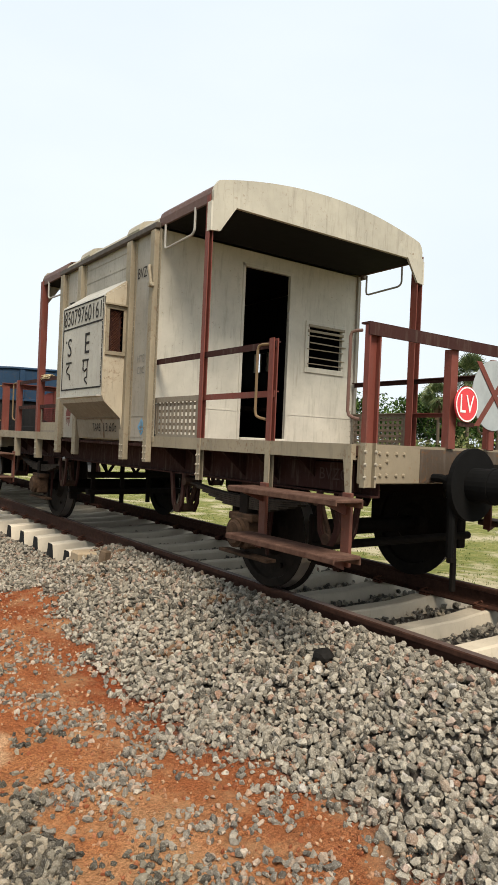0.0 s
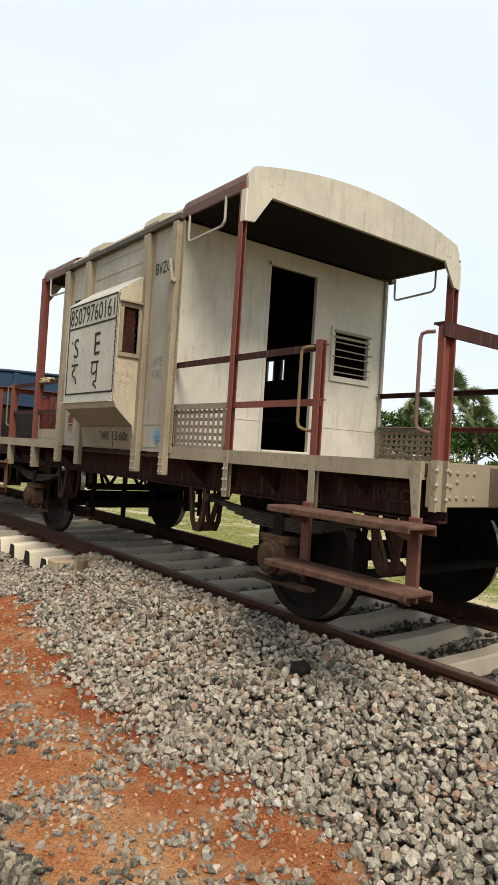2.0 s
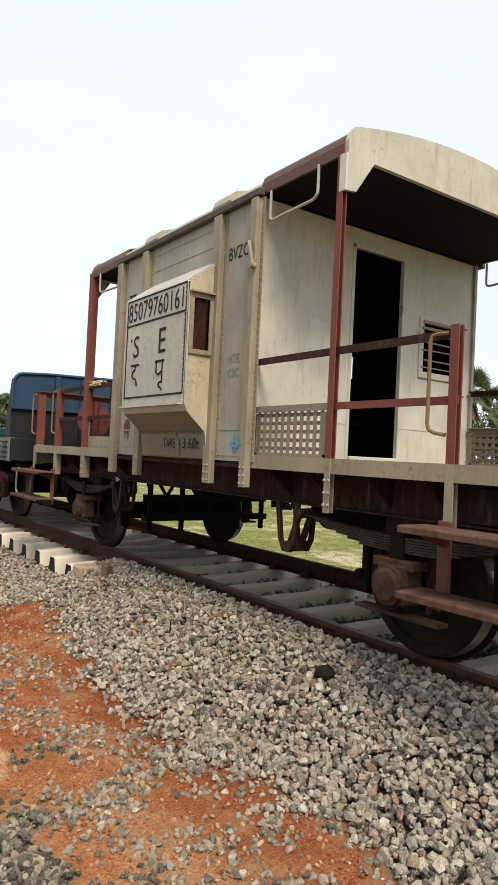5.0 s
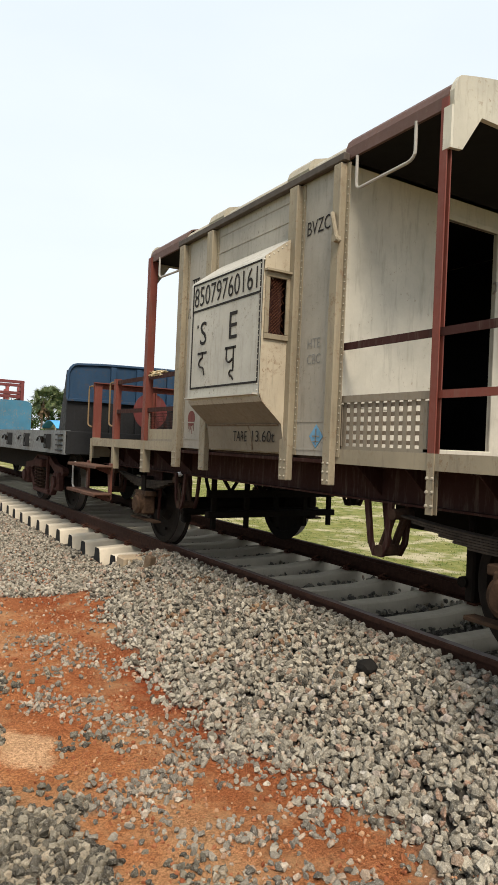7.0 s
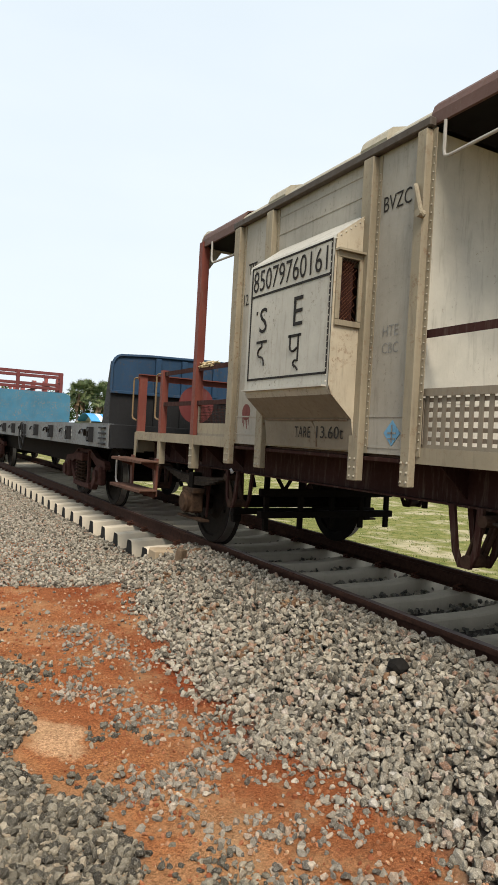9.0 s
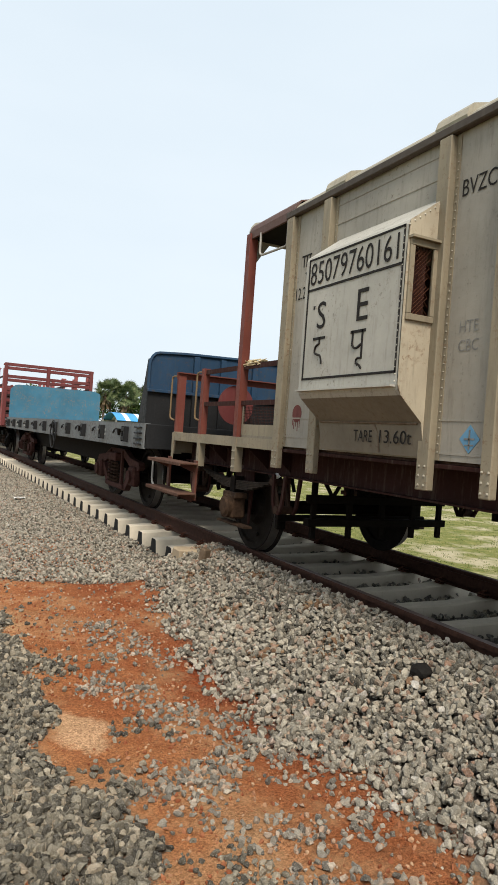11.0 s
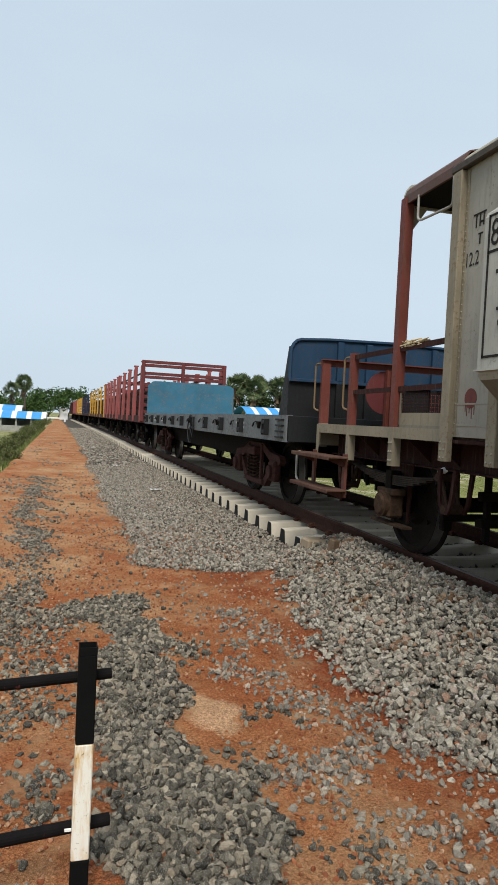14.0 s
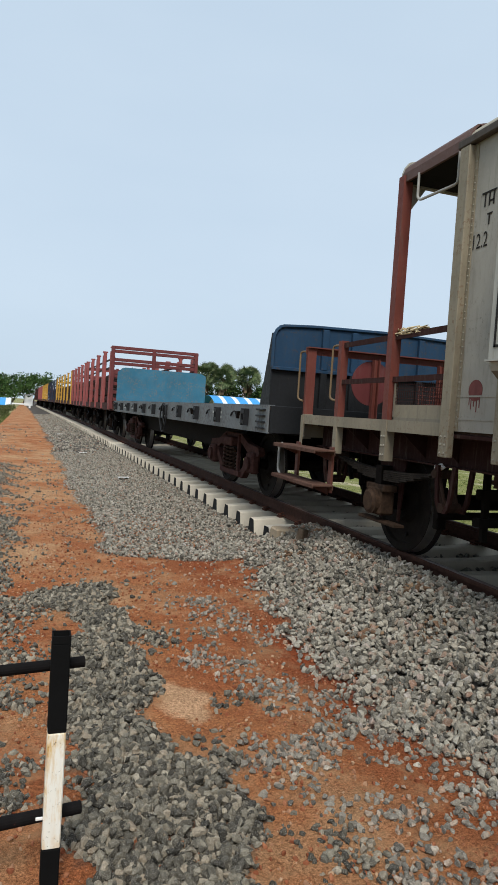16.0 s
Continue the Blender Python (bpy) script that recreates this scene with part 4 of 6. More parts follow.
        # grab handles beside the entry
        for yy, xx, d in ((3.10, s * 1.30, -1), (4.00, s * 1.30, -1)):
            base = e * (yy - 0.05) if yy < 3.5 else e * (yy - 0.012)
            out = e * (yy - 0.05 - 0.10) if yy < 3.5 else e * (yy - 0.085)
            ox = s * (POSTX + 0.02) if yy < 3.5 else s * 1.315
            if e > 0:
                base, out = yy + 0.035, yy + (0.135 if yy < 3.5 else 0.11)
            bm = tube(BM(), [(ox, base, 1.915), (ox + s * 0.03, out, 1.915), (ox + s * 0.03, out, 1.38), (ox, base, 1.36)], 0.011)
            part("grab_handle", bm, GOLD if yy < 3.5 or e > 0 else HANDLE, van, "worn round-bar grab handle")
        # two step boards on flat hangers
        for z, half in ((0.862, 0.0), (0.520, 0.0)):
            bm = box(BM(), s * 1.375, s * 1.60, e * 2.98, e * 4.12, z - 0.012, z + 0.012, 0.006)
            box(bm, s * 1.590, s * 1.602, e * 2.98, e * 4.12, z - 0.028, z + 0.008, 0.004)
            box(bm, s * 1.375, s * 1.387, e * 2.98, e * 4.12, z - 0.045, z + 0.008, 0.004)
            step = part("step_board", bm, BROWN, van, "rusty brown steel step board")
        for yy in (3.10, 3.965):
            bm = box(BM(), s * 1.345, s * 1.372, e * (yy - 0.04), e * (yy + 0.04), 0.44, 0.90, 0.004)
            prism(bm, [(s * 1.372, 0.84), (s * 1.58, 0.84), (s * 1.372, 0.76)], e * yy - 0.006, e * yy + 0.006)
            prism(bm, [(s * 1.372, 0.50), (s * 1.58, 0.50), (s * 1.372, 0.42)], e * yy - 0.006, e * yy + 0.006)
            part("step_hanger", bm, painted("hanger_red", (0.11, 0.040, 0.028), wear=0.6), van)
    # grab loops under the eaves
for s in (-1, 1):
    for e in (-1, 1):
        bm = tube(BM(), [(s * 1.335, e * 1.36, 3.20), (s * 1.335, e * 1.36, 2.97), (s * 1.335, e * 1.86, 2.99), (s * 1.335, e * 1.90, 3.02), (s * 1.335, e * 1.90, 3.22)], 0.011)
        part("eave_bar", bm, GREYPOLE, van, "pale bent bar under the roof edge")
# end rails
for e in (-1, 1):
    bm = box(BM(), -1.31, 1.31, e * 4.035, e * 4.047, 1.885, 1.955)
    box(bm, -1.31, 1.31, e * 3.97, e * 4.047, 1.955, 1.967)
    part("end_rail", bm, MAROON if e < 0 else OXIDE, van, "maroon angle-iron rail across the open end")
    for x in (-0.44, 0.44):
        bm = channel(BM(), x, e * 3.99, 1.20, 1.89, 0.075, 0.06, 0.010, ("+" if e < 0 else "-") + "y")
        part("end_rail_post", bm, OXIDE, van, "red upright of the end rail")

# roof: a cambered sheet with rounded edges, end fascias and straps
def arc(edge, crown, half, steps=24):
    return [(-half + 2 * half * k / steps, edge + (crown - edge) * (1 - (2 * k / steps - 1) ** 2)) for k in range(steps + 1)]


def section(side, shoulder, edge, crown):
    """Outer outline of the roof: upright side, rounded shoulder, cambered top."""
    left = [(-side, 3.205), (-side, shoulder), (-side + 0.018, shoulder + 0.05), (-side + 0.05, edge - 0.012)]
    return left + arc(edge, crown, side - 0.09) + [(-x, z) for x, z in reversed(left)]


def inset(out, d):
    return [(x * (1 - d / 1.3), z - (d if abs(x) < 1.27 else 0.0)) for x, z in out]


BODY_ROOF = section(1.345, 3.24, 3.335, 3.535)
CANOPY = section(1.338, 3.28, 3.375, 3.545)
FASCIA = section(1.328, 3.30, 3.405, 3.562)
part("roof_sheet", prism(BM(), BODY_ROOF + inset(BODY_ROOF, 0.022)[::-1], -1.24, 1.24), ROOFTOP, van, "cream cambered steel roof")
for e in (-1, 1):
    lo, hi = min(e * 1.24, e * 2.15), max(e * 1.24, e * 2.15)
    part("roof_canopy", prism(BM(), CANOPY + inset(CANOPY, 0.022)[::-1], lo, hi), ROOF_RIM, van, "brown rust-edged canopy over the verandah")
    # added sheet, near black: carries the shade under the canopy
    part("canopy_shade_sheet", box(BM(), -1.312, 1.312, lo + 0.01, hi - 0.01, 3.212, 3.224), SHADE_BLACK, van, "near-black sheet under the canopy, its shade put in the colour")
    bm = prism(BM(), FASCIA + [(1.08, 3.20), (-1.08, 3.20)], e * 2.15, e * 2.185)
    part("roof_fascia", bm, FASCIA_PAINT, van, "cream arched end fascia of the roof")
    for s in (-1, 1):
        bm = prism(BM(), [(s * 1.335, 3.23), (s * 1.09, 3.205), (s * 1.255, 2.965), (s * 1.335, 2.955)], e * 2.170, e * 2.195)
        part("corner_gusset", bm, FASCIA_PAINT, van, "cream gusset at the roof corner")
        if e < 0:
            part("gusset_flange", box(BM(), s * 1.336, s * 1.354, e * 2.135, e * 2.195, 2.955, 3.20), CREAM, van)
for y, w in ((-0.70, 0.28), (0.59, 0.28)):
    out = [(x * 1.01, z + 0.04) for x, z in BODY_ROOF[1:-1]]
    bm = prism(BM(), out + BODY_ROOF[1:-1][::-1], y - w / 2, y + w / 2)
    part("roof_strap", bm, ROOFTOP, van, "raised cream strap over the roof")
for s in (-1, 1):
    bm = box(BM(), s * 1.346, s * 1.40, -1.30, 1.30, 3.175, 3.235, 0.008)
    part("eave_angle", bm, EAVE, van, "dark dirty eave angle")

# body walls (with thickness), door opening in both ends
T = 0.03


for e in (-1, 1):
    pos = -1.22 if e < 0 else 1.19
    part("end_wall", box(BM(), -1.325, -0.30, pos, pos + T, 1.19, 3.20), CREAM, van, "cream end wall sheet with peeling and grime")
    part("door_head", box(BM(), -0.30, 0.30, pos, pos + T, 3.03, 3.20), CREAM, van)
    part("window_wall", ring(BM(), "y", pos, T, 0.30, 1.325, 1.19, 3.20, 0.60, 1.10, 2.06, 2.52), CREAM, van, "cream end wall sheet with a window hole")
    # near-black sheets added inside the walls stand in for the cabin's shade
    yi = pos - 0.008 if e > 0 else pos + T + 0.002
    part("wall_shade_sheet", box(BM(), -1.31, -0.33, yi, yi + 0.006, 1.21, 3.18), SHADE_BLACK, van)
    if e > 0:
        # closed leaf added so that no light enters from the rear
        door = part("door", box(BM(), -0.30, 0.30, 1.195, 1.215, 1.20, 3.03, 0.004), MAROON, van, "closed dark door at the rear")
        part("back_shade_sheet", box(BM(), 0.33, 1.31, yi, yi + 0.006, 1.21, 2.05), SHADE_BLACK, van)
    y = e * 1.22
    bm = BM()
    box(bm, -0.335, -0.30, y - e * 0.02, y + e * 0.008, 1.20, 3.06, 0.003)
    box(bm, 0.30, 0.345, y - e * 0.02, y + e * 0.012, 1.20, 3.06, 0.003)
    box(bm, -0.335, 0.345, y - e * 0.02, y + e * 0.008, 3.03, 3.07, 0.003)
    part("door_frame", bm, CREAM, van)
    part("door_sill", box(BM(), -0.30, 0.30, y - e * 0.06, y + e * 0.03, 1.196, 1.235, 0.006), CREAM, van)
    # lower kick plate seam, louvre window
    part("seam", box(BM(), -1.30, -0.34, y, y + e * 0.004, 1.505, 1.520), CREAM, van)
    part("seam", box(BM(), 0.35, 1.30, y, y + e * 0.004, 1.505, 1.520), CREAM, van)
    bm = BM()
    for p in ((0.545, 0.60, 2.061, 2.519), (1.10, 1.155, 2.061, 2.519), (0.545, 1.155, 2.00, 2.06), (0.545, 1.155, 2.52, 2.58)):
        box(bm, p[0], p[1], y, y + e * 0.018, p[2], p[3], 0.003)
    win = part("louvre_window", bm, CREAM, van, "small window with horizontal louvre bars, some bent")
    for k, (z, w) in enumerate(((2.10, 0.008), (2.175, 0.009), (2.26, 0.008), (2.345, 0.010), (2.415, 0.010), (2.465, 0.020), (2.53, 0.022))):
        bm = box(BM(), 0.575, 1.125, y + e * 0.019, y + e * 0.031, z - w * 0.7, z + w * 0.7, 0.002)
        o = part("louvre", bm, BEIGE, win)
        o.rotation_euler.y = (0.0, 0.012, -0.008, 0.02, 0.0, -0.006, 0.004)[k] * 0.6
    rv = rivets(BM(), [(s * 1.30, y, z) for s in (-1, 1) for z in np.arange(1.25, 3.1, 0.06)], (0, e, 0), 0.009)
    part("rivets", rv, CREAM, van)
    # door latch on the jamb
    bm = tube(BM(), [(0.285, y + e * 0.0, 2.62), (0.26, y + e * 0.05, 2.62), (0.26, y + e * 0.05, 2.55), (0.285, y, 2.54)], 0.010)
    part("door_latch", bm, GREYPOLE, van)

DUCKET = (-0.70, 0.48)
for s in (-1, 1):
    pos = -HW if s < 0 else HW - T
    hole = (-0.6, 0.4, 1.5, 2.6) if s < 0 else (0.42, 0.80, 2.18, 2.45)
    bm = ring(BM(), "x", pos, T, -1.25, 1.25, 1.15, 3.20, *hole)
    xi = s * (HW - T - 0.010)
    # added inner sheet with the cabin's shade in its colour
    part("side_shade_sheet", ring(BM(), "x", xi, 0.006, -1.18, 1.18, 1.21, 3.18, *hole), SHADE_BLACK, van)
    part("side_wall", bm, SILVER, van, "silver-grey side sheeting with faint grime")
    # upright stiffeners
    for y, w in ((-1.235 if s < 0 else -1.17, 0.085), (-0.715, 0.11), (0.615, 0.11), (1.205, 0.11)):
        bm = box(BM(), s * 1.345, s * 1.402, y - w / 2, y + w / 2, 0.955, 3.17, 0.006)
        box(bm, s * 1.345, s * 1.352, y - w / 2 - 0.035, y + w / 2 + 0.035, 1.15, 3.17)
        p = part("stiffener", bm, BEIGE, van, "cream upright channel stiffener")
        pts = [(s * 1.402, y + d, z) for d in (-0.025, 0.025) for z in (0.985, 1.045, 1.105)]
        part("rivets", rivets(BM(), pts, (s, 0, 0), 0.012), BOLT, p)
        pts = [(s * 1.352, y - w / 2 - 0.02, z) for z in np.arange(1.2, 3.1, 0.05)]
        part("rivets", rivets(BM(), pts, (s, 0, 0), 0.008), BOLT, p)
    for y0, y1, z in ((-1.19, -0.77, 1.40), (0.68, 1.15, 1.24), (-0.66, 0.56, 2.95), (-1.19, -0.77, 1.195), (0.68, 1.15, 1.40), (-0.66, 0.56, 3.10)):
        part("seam", box(BM(), s * HW, s * (HW + 0.005), y0, y1, z - 0.006, z + 0.006), SILVER, van)

    # lookout bay
    prof = [(1.345, 2.815), (1.618, 2.615), (1.630, 2.585), (1.630, 1.60), (1.621, 1.565), (1.60, 1.535), (1.42, 1.375), (1.385, 1.16), (1.345, 1.16)]
    y0, y1 = DUCKET
    bm = BM()
    lo = [bm.verts.new((s * x, y0, z)) for x, z in prof]
    hi = [bm.verts.new((s * x, y1, z)) for x, z in prof]
    for i in range(5):
        bm.faces.new((lo[i], hi[i], hi[i + 1], lo[i + 1]))
    bm.faces.new(hi)
    bmesh.ops.recalc_face_normals(bm, faces=bm.faces[:])
    bay = part("lookout_bay", bm, PLATE if s < 0 else SILVER, van, "projecting lookout bay with sloped top and tucked-in base")
    # lower slopes in their own darker paint: grime plus the underside's shade
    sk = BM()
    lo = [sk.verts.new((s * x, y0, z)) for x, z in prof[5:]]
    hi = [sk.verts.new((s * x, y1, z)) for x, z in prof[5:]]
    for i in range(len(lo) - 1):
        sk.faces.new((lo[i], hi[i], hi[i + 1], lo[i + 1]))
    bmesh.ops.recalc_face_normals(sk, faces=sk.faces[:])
    part("skirt", sk, SKIRT, bay, "grimy tucked-in skirt below the bay, underside shade put in its colour")
    # cheek towards the open end, with its meshed window
    bm = BM()
    for poly in ([(1.345, 2.815), (1.618, 2.615), (1.626, 2.47), (1.345, 2.47)], [(1.345, 2.47), (1.42, 2.47), (1.42, 2.03), (1.345, 2.03)], [(1.585, 2.47), (1.630, 2.47), (1.630, 2.03), (1.585, 2.03)], [(1.345, 2.03), (1.630, 2.03), (1.630, 1.60), (1.60, 1.535), (1.42, 1.375), (1.385, 1.16), (1.345, 1.16)]):
        prism(bm, [(s * x, z) for x, z in poly], y0 - 0.004, y0 + 0.006)
    part("cheek", bm, CHEEK, bay, "cream side cheek of the bay")
    bm = BM()
    for q in ((1.395, 1.43, 2.041, 2.459), (1.58, 1.615, 2.041, 2.459), (1.395, 1.615, 2.0, 2.04), (1.395, 1.615, 2.46, 2.50)):
        box(bm, s * q[0], s * q[1], y0 - 0.022, y0 - 0.004, q[2], q[3], 0.003)
    box(bm, s * 1.385, s * 1.625, y0 - 0.05, y0 - 0.004, 2.50, 2.515)
    wf = part("bay_window_frame", bm, BEIGE, bay, "rust-stained steel window frame")
    bm = BM()
    for k in range(-12, 14):
        u = 1.43 + k * 0.026
        for d in (1, -1):
            a0, a1 = u, u + 0.42
            pts = []
            for q in np.linspace(0, 1, 8):
                xx = a0 + (a1 - a0) * q if d > 0 else a1 - (a1 - a0) * q
                zz = 2.04 + 0.42 * q
                if 1.43 <= xx <= 1.59:
                    pts.append((s * xx, y0, zz))
            if len(pts) > 1:
                rod(bm, pts[0], pts[-1], 0.0028, 4)
    part("wire_mesh", bm, rusty("mesh_rust", (0.05, 0.02, 0.012), (0.14, 0.055, 0.030)), wf, "rusty diamond wire mesh")
    bm = box(BM(), s * 1.43, s * 1.59, y0 + 0.05, y0 + 0.055, 2.04, 2.46)
    part("window_backing", bm, MAROON, bay)
    bm = rivets(BM(), [(s * 1.630, y0 + 0.03, z) for z in np.arange(1.62, 2.6, 0.045)], (s, 0, 0), 0.008)
    rivets(bm, [(s * (1.36 + 0.265 * k / 7), y0 - 0.004, 2.78 - 0.195 * k / 7) for k in range(8)], (0, -1, 0), 0.008)
    part("rivets", bm, CREAM, bay)
    bm = box(BM(), s * 1.621, s * 1.672, y0 + 0.02, y1 - 0.02, 1.585, 1.598)
    part("weld_seam", bm, PLATE, bay)
    bm = tube(BM(), [(s * 1.425, y1 - 0.03, 1.372), (s * 1.427, -0.1, 1.372), (s * 1.425, y0 + 0.03, 1.372)], 0.008, 6)
    tube(bm, [(s * 1.424, -0.22, 1.37), (s * 1.40, -0.26, 1.30), (s * 1.392, -0.26, 1.17)], 0.007, 6)
    part("weld_seam", bm, rusty("weld", (0.12, 0.085, 0.06), (0.25, 0.2, 0.15)), bay)

# writing on the near side
X = -1.632
R_, U_ = (0, -1, 0), (0, 0, 1)
bay = [o for o in van.children if o.name.startswith("lookout_bay")][0]
bm = BM()
for y0, y1, z0, z1 in ((-0.675, 0.435, 2.578, 2.592), (-0.675, 0.435, 1.672, 1.688), (0.421, 0.437, 1.672, 2.592), (-0.677, -0.663, 1.672, 2.592), (-0.675, 0.435, 2.343, 2.360)):
    bars(bm, [(y0, y1, z0, z1)], X)
part("panel_border", bm, LETTER, bay, "black painted panel border")
part("running_number", writing(BM(), "85079760161", (X, 0.405, 2.385), R_, U_, 1.03, 0.170), LETTER, bay, "black stencilled number")
part("zone_letter", writing(BM(), "S", (X, 0.275, 2.045), R_, U_, 0.115, 0.20), LETTER, bay, "black painted zone letter")
part("zone_letter", writing(BM(), "E", (X, -0.225, 2.045), R_, U_, 0.125, 0.215), LETTER, bay, "black painted zone letter")
part("paint_dot", bars(BM(), [(0.315, 0.335, 2.20, 2.225)], X), LETTER, bay)
# the two letters of the second script, from short strokes
bm = BM()
bars(bm, [(0.15, 0.31, 1.965, 1.985), (0.215, 0.233, 1.93, 1.985)], X)
tube(bm, [(X, 0.225, 1.935), (X, 0.275, 1.915), (X, 0.285, 1.87), (X, 0.24, 1.855), (X, 0.205, 1.85), (X, 0.185, 1.815), (X, 0.18, 1.785)], 0.009, 5)
part("script_letter", bm, LETTER, bay, "black painted letter of a second script")
bm = BM()
bars(bm, [(-0.34, -0.17, 1.965, 1.985), (-0.315, -0.297, 1.785, 1.985), (-0.205, -0.187, 1.88, 1.985)], X)
tube(bm, [(X, -0.196, 1.90), (X, -0.21, 1.865), (X, -0.25, 1.86), (X, -0.30, 1.885)], 0.009, 5)
tube(bm, [(X, -0.30, 1.79), (X, -0.265, 1.795), (X, -0.245, 1.77), (X, -0.27, 1.745)], 0.008, 5)
tube(bm, [(X, -0.25, 1.76), (X, -0.29, 1.745), (X, -0.315, 1.72)], 0.008, 5)
part("script_letter", bm, LETTER, bay, "black painted letter of a second script")
bm = writing(BM(), "TARE", (-1.408, 0.02, 1.235), R_, U_, 0.22, 0.085, 0.004)
part("tare_word", bm, LETTER, bay, "small black weight lettering")
bm = writing(BM(), "13.60t", (-1.408, -0.28, 1.235), R_, U_, 0.33, 0.090, 0.004)
part("tare_figure", bm, LETTER, bay, "small black weight lettering")
bm = writing(BM(), "BVZC", (-1.3465, -0.84, 2.77), R_, U_, 0.27, 0.105)
part("type_letters", bm, LETTER, van, "black stencilled type letters")
faint = plain("faint_lettering", (0.20, 0.195, 0.185), 0.7, 0.35, 30)
bm = writing(BM(), "HTE", (-1.3465, -0.90, 1.93), R_, U_, 0.15, 0.072)
part("coupler_letters", bm, faint, van, "faded stencilled letters")
bm = writing(BM(), "CBC", (-1.3465, -0.90, 1.815), R_, U_, 0.16, 0.072)
part("coupler_letters", bm, faint, van, "faded stencilled letters")
part("length_letters", writing(BM(), "12.2", (-1.3465, 1.105, 2.425), R_, U_, 0.155, 0.105), LETTER, van, "black stencilled length figure")
bm = bars(BM(), [(0.89, 1.04, 2.79, 2.802), (1.0, 1.010, 2.70, 2.79), (0.955, 0.965, 2.70, 2.79), (0.91, 0.920, 2.70, 2.79), (0.91, 0.955, 2.725, 2.737), (0.92, 0.97, 2.64, 2.65), (0.945, 0.955, 2.57, 2.65)], -1.3485)
part("script_bars", bm, LETTER, van, "black stencilled bars of script")
bm = BM()
prism(bm, [(-0.965, 1.29), (-1.045, 1.375), (-1.125, 1.29), (-1.045, 1.205)], -1.3485, -1.3455, "x")
part("blue_diamond", bm, BLUESIGN, van, "small blue painted diamond")
bm = BM()
bars(bm, [(-1.085, -1.005, 1.285, 1.296), (-1.05, -1.04, 1.23, 1.345), (-1.08, -1.01, 1.25, 1.258)], -1.350)
part("diamond_mark", bm, faint, van)
bm = rod(BM(), (-1.3475, 0.95, 1.44), (-1.3455, 0.95, 1.44), 0.075, 18)
for y, z in ((0.90, 1.32), (0.93, 1.29), (0.96, 1.33), (0.99, 1.31), (1.01, 1.34)):
    box(bm, -1.3475, -1.3455, y - 0.004, y + 0.004, z, 1.42)
part("red_spot", bm, plain("dull_red_paint", (0.16, 0.060, 0.055), 0.8), van, "dull red paint spot with runs")
bm = writing(BM(), "BVZC", (-1.146, -3.46, 0.955), R_, U_, 0.28, 0.08)
part("solebar_letters", bm, plain("dull_stencil", (0.050, 0.032, 0.028), 0.8), van, "dull stencilled letters on the solebar")
part("solebar_patch", box(BM(), -1.1455, -1.072, -3.80, -3.10, 0.885, 1.075), UF, van)
# hinged signal bracket on the body corner
bm = tube(BM(), [(-1.41, -1.21, 2.83), (-1.43, -1.24, 2.80), (-1.43, -1.29, 2.64), (-1.41, -1.30, 2.62)], 0.016)
rod(bm, (-1.40, -1.28, 2.635), (-1.45, -1.28, 2.635), 0.025, 10)
part("lamp_bracket", bm, BEIGE, van, "bent lamp bracket on the body corner")
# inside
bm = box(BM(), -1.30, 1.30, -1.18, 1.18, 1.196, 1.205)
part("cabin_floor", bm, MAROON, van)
# ceiling in the same near-black, shade included in the colour
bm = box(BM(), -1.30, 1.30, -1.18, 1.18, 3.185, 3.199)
part("cabin_ceiling", bm, SHADE_BLACK, van)
bm = box(BM(), 0.45, 1.30, 0.25, 1.15, 1.60, 1.66, 0.01)
box(bm, 0.48, 0.54, 0.28, 0.34, 1.205, 1.60)
box(bm, 0.48, 0.54, 1.05, 1.11, 1.205, 1.60)
box(bm, 0.45, 1.30, 1.10, 1.17, 1.66, 2.1, 0.01)
part("guard_seat", bm, IRON, van, "brown guard seat inside the dark cabin")
bm = rod(BM(), (0.1, 1.0, 1.205), (0.1, 1.0, 2.0), 0.03, 10)
part("brake_column", bm, IRON, van)

# last-vehicle board, its cross disc and straw stuck on the rail
lv = thing("last_vehicle_board", (0, VAN_Y, 0), "small round red board with white letters LV on the end rail", "sign")
bm = rod(BM(), (-0.36, -4.075, 1.515), (-0.36, -4.062, 1.515), 0.125, 36)
part("board", bm, REDSIGN, lv)
bm = BM()
for k in range(36):
    a, c = k * 2 * math.pi / 36, (k + 1) * 2 * math.pi / 36
    f = [bm.verts.new((-0.36 + q * math.cos(t), -4.077, 1.515 + q * math.sin(t))) for q, t in ((0.112, a), (0.122, a), (0.122, c), (0.112, c))]
    bm.faces.new(f)
part("ring", bm, WHITESIGN, lv)
part("letters", writing(BM(), "LV", (-0.435, -4.0755, 1.455), (1, 0, 0), (0, 0, 1), 0.15, 0.125), WHITESIGN, lv, "bold white letters LV")
part("bracket", box(BM(), -0.42, -0.25, -4.062, -4.045, 1.36, 1.39), MAROON, lv)
xd = thing("tail_disc", (0, VAN_Y, 0), "grey round tail disc with a red painted cross", "sign")
bm = rod(BM(), (-0.03, -4.062, 1.60), (-0.03, -4.054, 1.60), 0.255, 48)
part("disc", bm, GREYDISC, xd)
bm = BM()
for d in (1, -1):
    prism(bm, [(-0.03 - 0.20 * d - 0.03, 1.83), (-0.03 - 0.20 * d + 0.03, 1.83), (-0.03 + 0.20 * d + 0.03, 1.37), (-0.03 + 0.20 * d - 0.03, 1.37)], -4.0665 - 0.001 * d, -4.0635 - 0.001 * d)
part("cross", bm, OXIDE, xd, "red painted diagonal cross")
part("disc_post", box(BM(), -0.06, 0.0, -4.054, -4.03, 1.20, 1.86, 0.004), OXIDE, xd)
